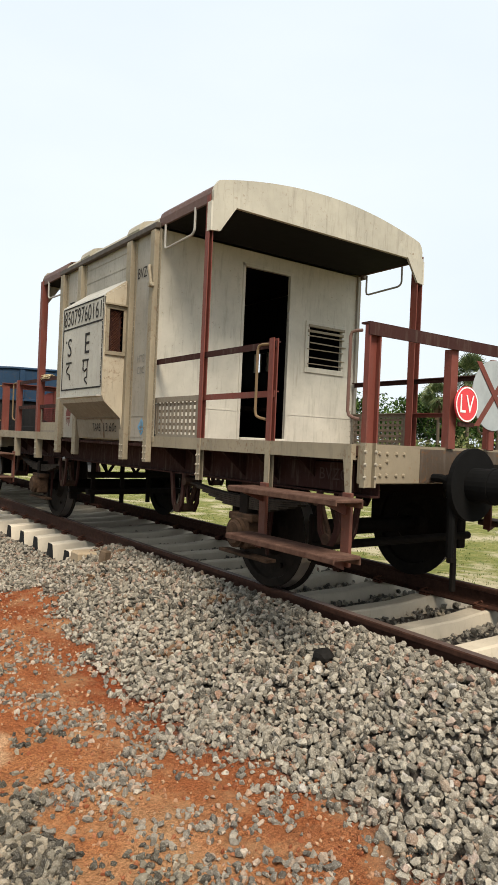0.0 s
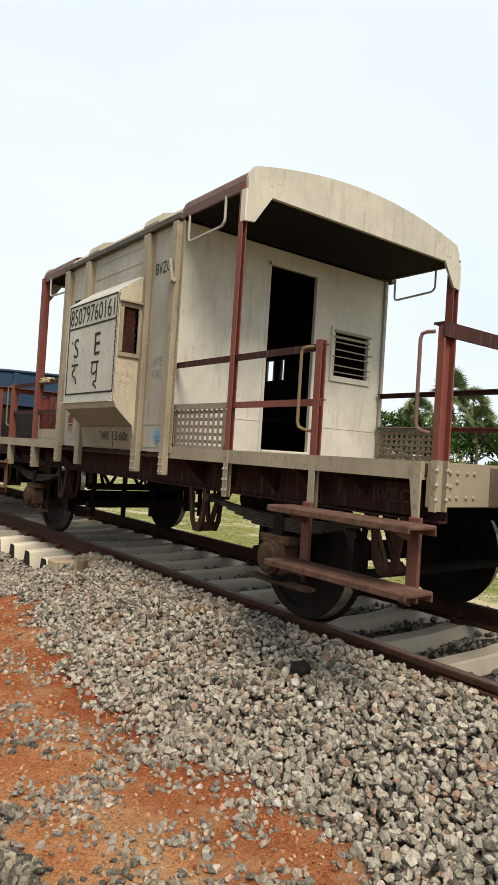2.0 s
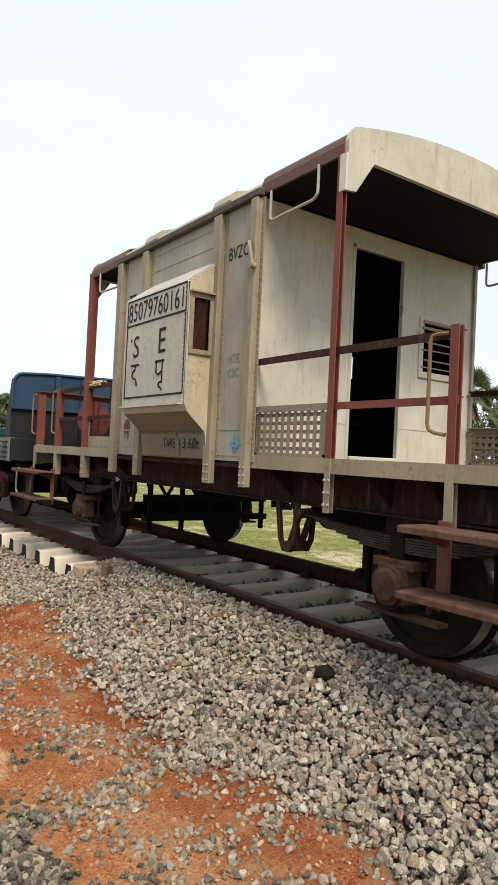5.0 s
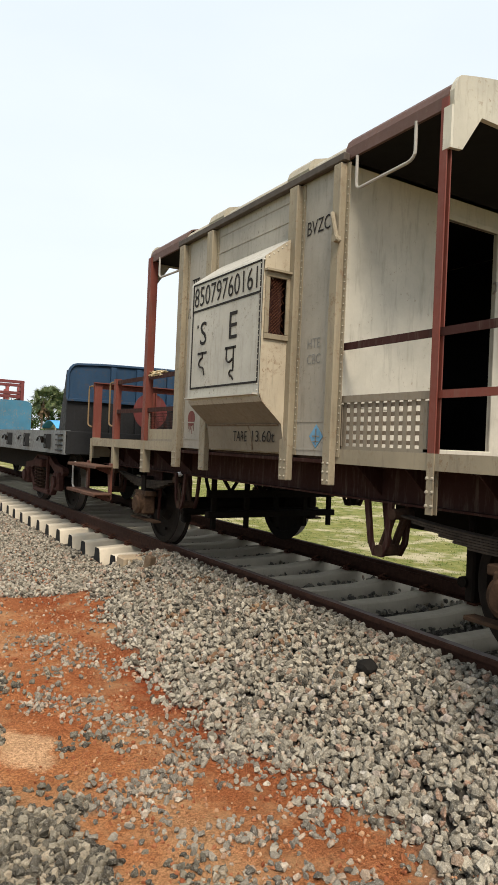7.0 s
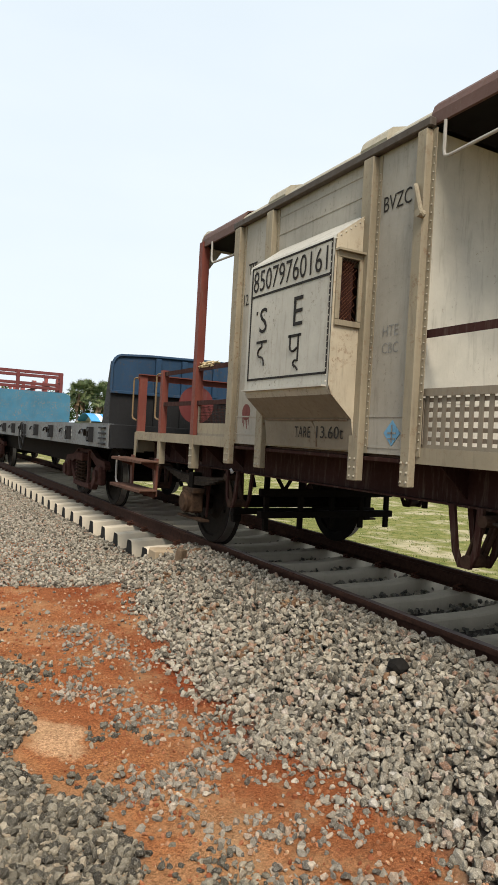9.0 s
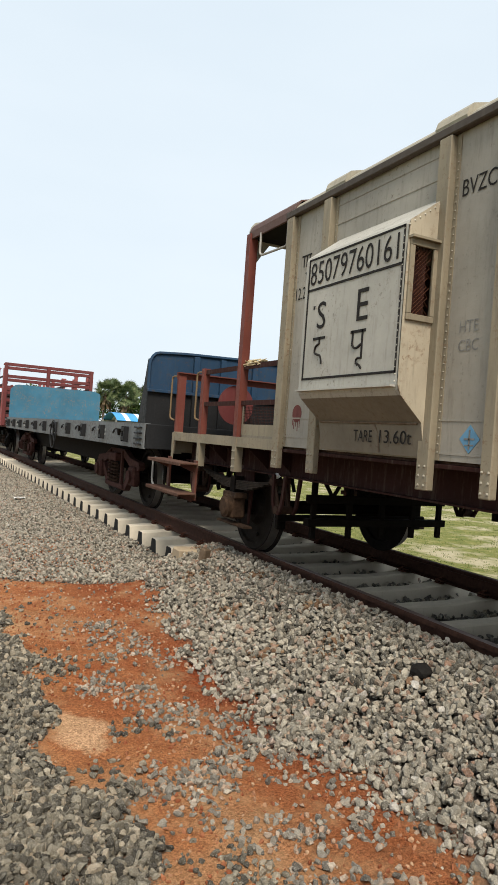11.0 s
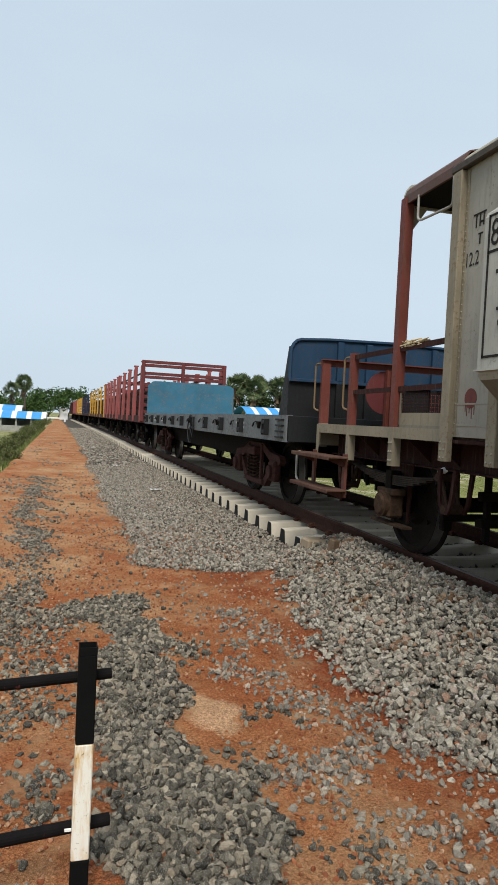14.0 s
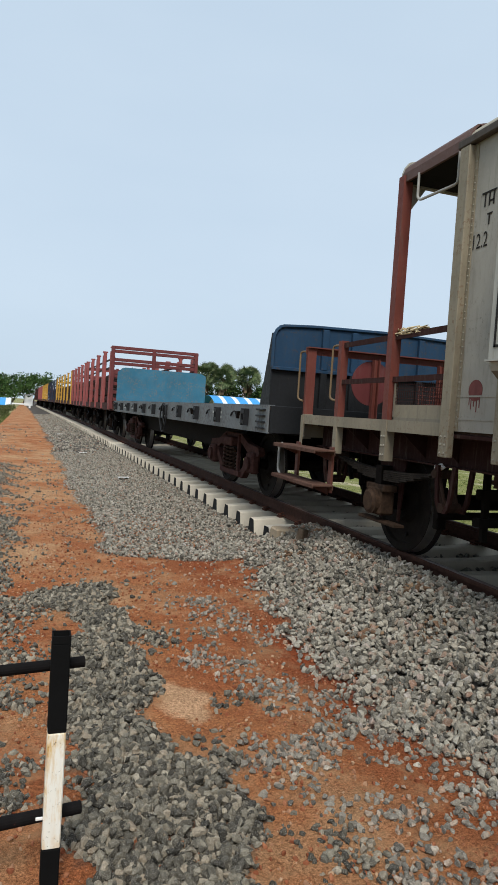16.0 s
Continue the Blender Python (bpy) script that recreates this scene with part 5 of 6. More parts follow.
straw = thing("straw_bundle", (0, VAN_Y, 0), "tuft of dry pale straw caught on the handrail", "straw")
bm = BM()
rng = np.random.RandomState(4)
for k in range(60):
    y = 1.72 + rng.uniform(0, 0.42)
    z = 1.955 + rng.uniform(-0.03, 0.012)
    d = rng.normal(size=3) * (0.02, 0.09, 0.016)
    rod(bm, (-1.31 + rng.uniform(-0.03, 0.03), y, z), (-1.31 + d[0], y + d[1], z + d[2]), 0.011, 4, 0.004)
part("stems", bm, plain("dry_straw", (0.55, 0.46, 0.30), 0.9, 0.3), straw)
bm = tube(BM(), [(-1.50, 4.10, 0.87), (-1.50, 4.19, 0.85), (-1.50, 4.19, 0.56), (-1.50, 4.11, 0.52)], 0.013)
part("step_stay", bm, GREYPOLE, van, "bent grey stay between the rear steps")
scrap = thing("plastic_scrap", (0, VAN_Y, 0), "white plastic scrap caught on the rear spring shackle", "litter")
bm = BM()
bmesh.ops.create_icosphere(bm, subdivisions=2, radius=0.045)
for v in bm.verts:
    v.co = Vector((v.co.x * 0.7, v.co.y * 1.3, v.co.z * 0.55)) + v.co * 0.35 * noise.noise(v.co * 40)
bmesh.ops.translate(bm, vec=(-1.17, 1.55, 0.862), verts=bm.verts)
part("film", bm, WHITESIGN, scrap)
RIDERS = [(scrap, VAN_Y), (van, VAN_Y), (lv, VAN_Y), (xd, VAN_Y), (straw, VAN_Y)]


# ---- flat wagon behind the van ----
FLAT_Y = 18.888
flat = thing("flat_wagon", (0, FLAT_Y, 0), "long grey flat wagon with tall blue end boards, paint worn", "railway wagon")


def bogie(parent, y, r, material, label):
    """Cast side frames, springs and bolster; its two wheelsets turn."""
    for dy in (-1.0, 1.0):
        wheelset(parent, y + dy, r)
    for s in (-1, 1):
        bm = BM()
        chord = [(-1.28, 0.62), (-1.22, 0.70), (-0.75, 0.74), (-0.42, 0.86), (0.42, 0.86), (0.75, 0.74), (1.22, 0.70), (1.28, 0.62), (1.20, 0.57), (0.78, 0.60), (0.40, 0.74), (-0.40, 0.74), (-0.78, 0.60), (-1.20, 0.57)]
        belly = [(-0.98, 0.58), (-0.55, 0.20), (0.55, 0.20), (0.98, 0.58), (0.82, 0.58), (0.46, 0.30), (-0.46, 0.30), (-0.82, 0.58)]
        for line in (chord, belly):
            prism(bm, [(y + u, w) for u, w in line], s * 1.07, s * 1.16, "x")
        for dy in (-1.0, 1.0):
            box(bm, s * 1.09, s * 1.22, y + dy - 0.15, y + dy + 0.15, r - 0.14, r + 0.16, 0.03)
            rod(bm, (s * 1.20, y + dy, r), (s * 1.26, y + dy, r), 0.10, 20)
        box(bm, s * 1.14, s * 1.19, y - 0.40, y - 0.33, 0.26, 0.84, 0.008)
        box(bm, s * 1.14, s * 1.19, y + 0.33, y + 0.40, 0.26, 0.84, 0.008)
        box(bm, s * 1.14, s * 1.20, y - 0.50, y + 0.50, 0.22, 0.29, 0.008)
        f = part("bogie_frame", bm, material, parent, label)
        for dy in (-0.18, 0.0, 0.18):
            bm = BM()
            pts = [(s * 1.20 + 0.065 * math.cos(a * 0.785), y + dy + 0.065 * math.sin(a * 0.785), 0.30 + a * 0.0072) for a in range(48)]
            tube(bm, pts[::2], 0.013, 6)
            part("coil_spring", bm, IRON, f, "rusty coil spring")
        bm = box(BM(), s * 1.10, s * 1.27, y - 0.27, y + 0.27, 0.66, 0.80, 0.02)
        part("bolster_end", bm, material, f)
    part("bolster", box(BM(), -1.1, 1.1, y - 0.2, y + 0.2, 0.55, 0.85), UNDER, parent)


def wheel_rim(bm, c, r, tube_r, axis="x", seg=32):
    pts = []
    for k in range(seg + 1):
        a = k * 2 * math.pi / seg
        pts.append((c[0], c[1] + r * math.cos(a), c[2] + r * math.sin(a)))
    return tube(bm, pts, tube_r, 6)


def flat_wagon(root):
    half = 7.40
    bm = box(BM(), -1.51, 1.51, -half, half, 1.235, 1.275, 0.004)
    part("deck", bm, rusty("deck_rust", (0.06, 0.045, 0.04), (0.16, 0.12, 0.10)), root, "rusty brown wagon deck")
    for s in (-1, 1):
        bm = box(BM(), s * 1.515, s * 1.53, -half, half, 0.965, 1.285, 0.004)
        box(bm, s * 1.45, s * 1.53, -half, half, 1.285, 1.297)
        box(bm, s * 1.45, s * 1.53, -half, half, 0.955, 0.967)
        side = part("side_sill", bm, GREYSIDE, root, "grey side sill with worn dark patches")
        for k in range(11):
            y = -6.6 + k * 1.32
            bm = box(BM(), s * 1.53, s * 1.6, y - 0.07, y - 0.05, 1.02, 1.24, 0.004)
            box(bm, s * 1.53, s * 1.6, y + 0.05, y + 0.07, 1.02, 1.24, 0.004)
            box(bm, s * 1.59, s * 1.605, y - 0.07, y + 0.07, 1.04, 1.09, 0.003)
            box(bm, s * 1.59, s * 1.605, y - 0.07, y + 0.07, 1.17, 1.22, 0.003)
            part("stake_pocket", bm, SLATE, side, "dark steel stake pocket")
            bm = tube(BM(), [(s * 1.535, y + 0.55, 1.20), (s * 1.57, y + 0.55, 1.18), (s * 1.57, y + 0.62, 1.12), (s * 1.535, y + 0.66, 1.16)], 0.012, 6)
            part("rope_hook", bm, SLATE, side)
            if k % 2 == 0:
                bm = prism(BM(), [(y + 0.30, 1.20), (y + 0.44, 1.20), (y + 0.34, 1.10)], s * 1.53, s * 1.57, "x")
                part("lug", bm, UNDER, side)
        # stencilled panels too small to read
        bm = BM()
        for y0, w in ((4.6, 0.5), (3.2, 0.4), (-2.6, 0.35), (-5.4, 0.5)):
            for r_ in range(2):
                box(bm, s * 1.5305, s * 1.5325, y0, y0 + w * (1 - 0.3 * r_), 1.15 - 0.07 * r_, 1.185 - 0.07 * r_)
        part("stencil_bars", bm, plain("dull_white_paint", (0.40, 0.40, 0.38), 0.8), side)
        bm = wheel_rim(BM(), (s * 1.615, -1.40, 0.98), 0.29, 0.013)
        for a in range(5):
            t = a * 1.2566
            rod(bm, (s * 1.615, -1.40, 0.98), (s * 1.615, -1.40 + 0.285 * math.cos(t), 0.98 + 0.285 * math.sin(t)), 0.010, 6)
        rod(bm, (s * 1.47, -1.40, 0.98), (s * 1.63, -1.40, 0.98), 0.03, 10)
        part("brake_wheel", bm, SLATE, root, "spoked grey brake handwheel")
        bm = box(BM(), s * 0.95, s * 0.97, -4.2, 4.2, 0.55, 0.96)
        prism(bm, [(-5.2, 0.96), (-4.2, 0.96), (-4.2, 0.55)], s * 0.95, s * 0.97, "x")
        prism(bm, [(5.2, 0.96), (4.2, 0.96), (4.2, 0.55)], s * 0.95, s * 0.97, "x")
        part("underframe_girder", bm, UNDER, root, "black fish-belly girder")
        for y in (-half + 0.12, half - 0.30):
            bm = BM()
            for k in range(4):
                box(bm, s * 1.53, s * 1.57, y - 0.02, y + 0.24, 1.0 + k * 0.075, 1.022 + k * 0.075, 0.003)
            part("foot_rung", bm, SLATE, root)
    for e in (-1, 1):
        part("end_sill", box(BM(), -1.51, 1.51, e * half, e * (half + 0.03), 0.96, 1.29, 0.006), SLATE, root)
        bm = box(BM(), -0.13, 0.13, e * half, e * (half + 0.5), 0.85, 1.07, 0.03)
        box(bm, -0.18, 0.18, e * (half + 0.3), e * (half + 0.55), 0.82, 1.10, 0.05)
        part("coupler", bm, UNDER, root, "black knuckle coupler")
    # tall bulkhead next to the van: blue upper half, slate lower half
    y = -half + 0.05
    top = [(-1.51, 1.74)] + [(-1.51, 2.14), (-1.49, 2.20), (-1.44, 2.245), (-1.28, 2.265)] + [(x, 2.265 + 0.03 * (1 - (x / 1.28) ** 2)) for x in np.linspace(-1.0, 1.0, 9)] + [(1.28, 2.265), (1.44, 2.245), (1.49, 2.20), (1.51, 2.14), (1.51, 1.74)]
    part("upper_end_board", prism(BM(), top, y - 0.012, y + 0.012), BLUEDK, root, "dark blue steel end board with a rounded top")
    part("lower_end_board", box(BM(), -1.51, 1.51, y - 0.012, y + 0.012, 0.98, 1.738), SLATE, root, "slate-grey lower end board")
    bm = box(BM(), -1.52, 1.52, y - 0.06, y - 0.012, 1.72, 1.76, 0.004)
    part("end_board_ledge", bm, BLUEDK, root)
    bm = BM()
    tube(bm, [(-1.51, y - 0.02, 1.75), (-1.51, y - 0.02, 2.14), (-1.44, y - 0.02, 2.245), (-1.0, y - 0.02, 2.275), (0, y - 0.02, 2.297), (1.0, y - 0.02, 2.275), (1.44, y - 0.02, 2.245), (1.51, y - 0.02, 2.14), (1.51, y - 0.02, 1.75)], 0.022, 6)
    part("end_board_rim", bm, BLUEDK, root)
    for x in (-0.85, -0.45, 0.05, 0.50, 0.95):
        bm = box(BM(), x - 0.04, x + 0.04, y - 0.065, y - 0.012, 1.76, 2.25, 0.004)
        part("stiffener", bm, BLUEDK, root)
        bm = box(BM(), x - 0.04, x + 0.04, y - 0.065, y - 0.012, 1.0, 1.72, 0.004)
        part("stiffener", bm, SLATE, root)
    for s in (-1, 1):
        bm = prism(BM(), [(y, 2.16), (y + 0.05, 2.16), (y + 0.34, 1.28), (y + 0.34, 1.0), (y, 1.0)], s * 1.495, s * 1.515, "x")
        part("end_board_wing", bm, SLATE, root, "grey tapered side wing of the end board")
    # lower blue board at the far end
    y = half - 0.15
    panel = [(-1.49, 1.29), (-1.49, 2.24), (-1.40, 2.32), (-1.34, 2.38), (-1.25, 2.40), (1.25, 2.40), (1.34, 2.38), (1.47, 2.32), (1.49, 2.24), (1.49, 1.29)]
    part("far_end_board", prism(BM(), panel, y - 0.015, y + 0.015), BLUELT, root, "sky-blue end board with scuffs and rust spots")
    for x in (-1.1, 0.0, 1.1):
        part("stiffener", box(BM(), x - 0.04, x + 0.04, y + 0.015, y + 0.07, 1.29, 2.38, 0.004), BLUELT, root)
    for yb in (-4.85, 5.2):
        bogie(root, yb, 0.46, BOGIE, "rusty cast steel bogie side frame")


flat_wagon(flat)
RIDERS.append((flat, FLAT_Y))


# ---- stake wagons farther back ----
def stake_wagon(y0, y1, paint, label, group, high=3.15, end_rack=False, shift=0.0, rise=0.0, turn=0.0, detail=True):
    mid, half = (y0 + y1) / 2, (y1 - y0) / 2 - 0.35
    root = thing("stake_wagon", (shift, mid, rise), label, "railway wagon", group)
    root.rotation_euler.z = turn
    part("deck", box(BM(), -1.51, 1.51, -half, half, 0.95, 1.22, 0.01), rusty("stake_deck", (0.05, 0.025, 0.022), (0.13, 0.055, 0.045)), root, "dark rusty deck")
    for s in (-1, 1):
        sparse = paint in (YELLOW, NAVY)
        n_ = max(4, int(half * 2 / (3.6 if sparse else 2.7)))
        for k in range(n_ + 1):
            y = -half + 0.12 + (2 * half - 0.24) * k / n_
            bm = box(BM(), s * 1.42, s * 1.54, y - (0.05 if sparse else 0.09), y + (0.05 if sparse else 0.09), 0.98, high, 0.02)
            st = part("stake", bm, paint, root, "upright steel stake")
            part("stake_cap", box(BM(), s * 1.39, s * 1.57, y - 0.09, y + 0.09, high - 0.02, high + 0.03, 0.004), paint, st)
            if k < n_ and not sparse:
                part("stake", box(BM(), s * 1.43, s * 1.53, y + 0.34, y + 0.46, 0.98, high - 0.10, 0.01), paint, root, "upright steel stake")
            if k < n_ and detail and not sparse:
                y2 = y + 0.75
                bm = prism(BM(), [(y2 - 0.05, 1.0), (y2 + 0.05, 1.0), (y2 - 0.13, high - 0.15), (y2 - 0.23, high - 0.15)], s * 1.45, s * 1.51, "x")
                part("brace", bm, paint, root)
        for z in (1.35, 1.75, 2.15, 2.5, 2.8):
            part("side_bar", box(BM(), s * 1.41, s * 1.44, -half, half, z - 0.03, z + 0.03), MAROON, root)
    ends = [-half + 0.04, half - 0.04] if detail else [-half + 0.04]
    for y in ends:
        hi = high + (0.06 if end_rack and y < 0 else -0.2)
        for z in ((hi - 0.05, hi - 0.18, hi - 0.47, hi - 0.60, hi - 0.92, hi - 1.05, 1.9, 1.6, 1.35) if end_rack and y < 0 else (hi - 0.1, 2.4, 1.9, 1.5)):
            part("end_bar", box(BM(), -1.52, 1.52, y - 0.03, y + 0.03, z - 0.055, z + 0.055, 0.008), RACK if end_rack else paint, root, "steel bar of the end rack")
        for x in (-1.49, -0.05, 1.49):
            bm = box(BM(), x - 0.06, x + 0.06, y - 0.07, y + 0.035, 1.0, hi, 0.008)
            part("end_post", bm, RACK if end_rack else paint, root)
    # what it carries: dark steel bundles between the stakes
    if detail:
        for k in range(4):
            z = 1.24 + 0.30 * k
            bm = box(BM(), -1.18 + 0.06 * k, 1.18 - 0.06 * k, -half + 0.5, half - 0.5, z, z + 0.26, 0.02)
            part("steel_bundle", bm, MAROON, root, "dark rusty steel bundle")
    for yb in (-half + 2.0, half - 2.0):
        if detail:
            bogie(root, yb, 0.46, UNDER, "dark bogie side frame")
        else:
            part("bogie", box(BM(), -1.2, 1.2, yb - 1.2, yb + 1.2, 0.0, 0.95, 0.2), UNDER, root)
    RIDERS.append((root, mid))
    return root


for a, c, paint, label, rack, detail in (
        (27.3, 38.2, PINKRED, "faded red stake wagon with a barred end rack", True, True),
        (38.5, 48.6, PINKRED, "faded red stake wagon in the long train", False, True),
        (48.9, 68.5, YELLOW, "yellow stake wagon coupled in the long train", False, True),
        (68.8, 88.0, NAVY, "dark navy stake wagon in the train", False, True),
        (88.3, 108.0, YELLOW, "distant yellow stake wagon in the train", False, False),
        (108.3, 130.0, PINKRED, "distant dull red wagon near the train's head", False, False),
        (130.3, 152.0, MAROON, "distant maroon wagon at the train's head", False, False)):
    x0, x1 = bend(a).item(), bend(c).item()
    stake_wagon(a, c, paint, label, "stake wagons", 3.15, rack, (x0 + x1) / 2, 0.0, math.atan2(-(x1 - x0), c - a), detail)

# red tail disc and lever stand on the van's rear verandah
bm = rod(BM(), (-0.45, 4.056, 1.62), (-0.45, 4.064, 1.62), 0.26, 40)
# darker red than the posts, so the verandah's shade is in the colour
part("rear_disc", bm, RACK, van, "red round disc on the rear rail")
bm = BM()
for k in range(12):
    rod(bm, (0.10 + k * 0.05, 3.90, 1.25), (0.10 + k * 0.05, 3.90, 1.62), 0.004, 4)
for k in range(8):
    rod(bm, (0.08, 3.90, 1.27 + k * 0.05), (0.68, 3.90, 1.27 + k * 0.05), 0.004, 4)
part("rear_mesh", bm, OXIDE, van, "red wire mesh panel")

# ---- striped barrier post beside the lane ----
gate = thing("barrier_post", (-4.112, 2.33, height(-4.112, 2.33).item()), "black and white square barrier post with two round bars", "barrier")
z0 = gate.location.z
part("post_cap_band", box(BM(), -0.031, 0.031, -0.031, 0.031, 0.055 - z0, 0.365 - z0, 0.004), BLACK, gate, "black painted top band, hollow at the top")
bm = BM()
for q in ((-0.031, 0.031, -0.031, -0.027), (-0.031, 0.031, 0.027, 0.031), (-0.031, -0.027, -0.027, 0.027), (0.027, 0.031, -0.027, 0.027)):
    box(bm, *q, 0.365 - z0, 0.392 - z0)
part("tube_rim", bm, BLACK, gate)
part("foot_band", box(BM(), -0.031, 0.031, -0.031, 0.031, -0.08, -0.352 - z0, 0.004), BLACK, gate)
m, n, l, b = shader("rust_streaked_white", 0.6)
co = n.new("ShaderNodeTexCoord").outputs["Object"]
runs = noise_node(n, l, co, 26.0, 7, 0.65, (1, 1, 0.16))
broad = noise_node(n, l, co, 7.0, 5, 0.6)
chips = noise_node(n, l, co, 90.0, 5, 0.7)
paint = ramp(n, l, runs, (0.44, (0.80, 0.77, 0.68)), (0.56, (0.62, 0.42, 0.17)), (0.66, (0.36, 0.15, 0.035)))
paint = mixed(n, l, ramp(n, l, broad, (0.40, (0.85, 0.85, 0.85)), (0.58, (0.0, 0.0, 0.0))), paint, (0.80, 0.77, 0.69))
paint = mixed(n, l, ramp(n, l, chips, (0.62, (0, 0, 0)), (0.68, (0.9, 0.9, 0.9))), paint, (0.10, 0.06, 0.03))
l.new(paint, b.inputs["Base Color"])
bump(n, l, b, chips, 0.4, 0.003)
RUSTWHITE = m
part("white_band", box(BM(), -0.0305, 0.0305, -0.0305, 0.0305, -0.352 - z0, 0.055 - z0, 0.004), RUSTWHITE, gate, "white painted band with rust streaks")
BAR = painted("barrier_bar_paint", (0.007, 0.006, 0.006), rust=(0.12, 0.035, 0.03), wear=0.5, dirt=(0.015, 0.013, 0.012), rough=0.85)
part("upper_bar", rod(BM(), (0.085, 0.045, 0.272 - z0), (-0.285, -0.012, 0.272 - z0), 0.019, 14), BAR, gate, "black round bar with red scuffs")
part("upper_bar_white", rod(BM(), (-0.285, -0.012, 0.272 - z0), (-0.70, -0.08, 0.272 - z0), 0.0192, 14), WHITE, gate)
part("lower_bar", rod(BM(), (0.10, 0.045, -0.258 - z0), (-0.75, -0.09, -0.258 - z0), 0.022, 14), BAR, gate)
part("paint_chip", box(BM(), -0.055, -0.032, -0.026, -0.018, -0.245 - z0, -0.238 - z0), WHITE, gate)

# ---- small things by the track ----
lump = BM()
bmesh.ops.create_icosphere(lump, subdivisions=2, radius=0.068)
for v in lump.verts:
    v.co += v.co.normalized() * 0.018 * noise.noise(v.co * 30)
    v.co.z *= 0.7
o = part("tar_lump", lump, plain("tar", (0.012, 0.011, 0.010), 0.7))
o.location = (-1.43, 3.07, height(-1.43, 3.07).item() + 0.055)
tagged(o, "black tar lump lying on the ballast", "stone")
bm = box(BM(), -0.05, 0.05, -0.045, 0.045, -0.08, 0.10, 0.012)
o = part("wooden_stub", bm, rusty("old_wood", (0.10, 0.07, 0.045), (0.23, 0.17, 0.12)))
o.location, o.rotation_euler = (-1.37, 6.60, height(-1.37, 6.60).item() + 0.03), (0.15, 0.1, 0.4)
tagged(o, "weathered brown wooden stub in the ballast", "wood")
bm = box(BM(), -0.21, 0.21, -0.10, 0.10, -0.09, 0.08, 0.018)
for v in bm.verts:
    v.co += Vector((0.012, 0.012, 0.012)) * noise.noise(v.co * 9)
o = part("concrete_block", bm, painted("stained_concrete", (0.36, 0.285, 0.195), rust=(0.20, 0.14, 0.09), wear=0.7, grime=0.6, rough=0.9))
o.location, o.rotation_euler = (-1.33, 7.04, -0.185), (0.05, 0.06, 0.10)
tagged(o, "earth-stained broken concrete block beside the sleeper ends", "block")
for x, y in ((-2.5, 21.5), (-2.2, 14.5), (-2.7, 33.0)):
    bm = BM()
    g = [[bm.verts.new((i * 0.06 - 0.12, j * 0.06 - 0.09, 0.03 * abs(math.sin(i * 1.7 + j * 2.3)))) for j in range(4)] for i in range(5)]
    for i in range(4):
        for j in range(3):
            bm.faces.new((g[i][j], g[i + 1][j], g[i + 1][j + 1], g[i][j + 1]))
    bmesh.ops.solidify(bm, geom=bm.faces[:], thickness=0.003)
    o = part("paper_scrap", bm, WHITESIGN)
    o.location = (x, y, height(x, y).item() + 0.035)
    tagged(o, "crumpled white paper scrap on the stones", "litter", "litter")


# ---- plants ----
LEAF = islands("broad_leaves", [(0.0, (0.022, 0.048, 0.015)), (0.5, (0.055, 0.11, 0.028)), (0.85, (0.105, 0.17, 0.042)), (1.0, (0.16, 0.20, 0.06))], 0.7, 6.0, 0.4)
PALMLEAF = islands("palm_leaves", [(0.0, (0.045, 0.070, 0.024)), (0.6, (0.10, 0.14, 0.050)), (1.0, (0.21, 0.22, 0.11))], 0.6, 6.0, 0.3)
DRYLEAF = islands("dead_palm_leaves", [(0.0, (0.09, 0.06, 0.035)), (1.0, (0.24, 0.17, 0.10))], 0.9, 6.0, 0.3)
BARK = rusty("bark", (0.07, 0.055, 0.042), (0.17, 0.135, 0.10))
GRASS = islands("grass_blades", [(0.0, (0.055, 0.095, 0.022)), (0.6, (0.13, 0.17, 0.045)), (0.9, (0.24, 0.23, 0.09)), (1.0, (0.42, 0.36, 0.20))], 0.85, 8.0, 0.2)


def soup(name, tris, material, parent=None):
    V = np.asarray(tris, float).reshape(-1, 3)
    me = bpy.data.meshes.new(name)
    me.vertices.add(len(V))
    me.vertices.foreach_set("co", V.reshape(-1))
    me.loops.add(len(V))
    me.loops.foreach_set("vertex_index", np.arange(len(V), dtype=np.int32))
    me.polygons.add(len(V) // 3)
    me.polygons.foreach_set("loop_start", np.arange(0, len(V), 3, dtype=np.int32))
    me.update(calc_edges=True)
    me.materials.append(material)
    o = new(name, me)
    o.parent = parent
    return o


def leaf_cloud(rng, centres, radii, count, size):
    """Many small pointed leaves on lumpy clumps, with gaps between them."""
    out = []
    for c, r in zip(centres, radii):
        for _ in range(count):
            d = rng.normal(size=3)
            d /= np.linalg.norm(d)
            p = np.asarray(c) + d * r * rng.uniform(0.55, 1.08) * (1, 1, 0.75)
            a, b_ = rng.normal(size=3), rng.normal(size=3)
            a /= np.linalg.norm(a)
            b_ -= a * a.dot(b_)
            b_ /= np.linalg.norm(b_)
            k = size * rng.uniform(0.6, 1.4)
            q0, q1, q2, q3 = p - a * k, p + b_ * k * 0.45, p + a * k, p - b_ * k * 0.45
            out += [q0, q1, q2, q0, q2, q3]
    return out


DRYBUSH = islands("dry_scrub_leaves", [(0.0, (0.040, 0.060, 0.020)), (0.5, (0.10, 0.125, 0.040)), (0.85, (0.19, 0.19, 0.075)), (1.0, (0.30, 0.25, 0.14))], 0.8, 6.0, 0.4)


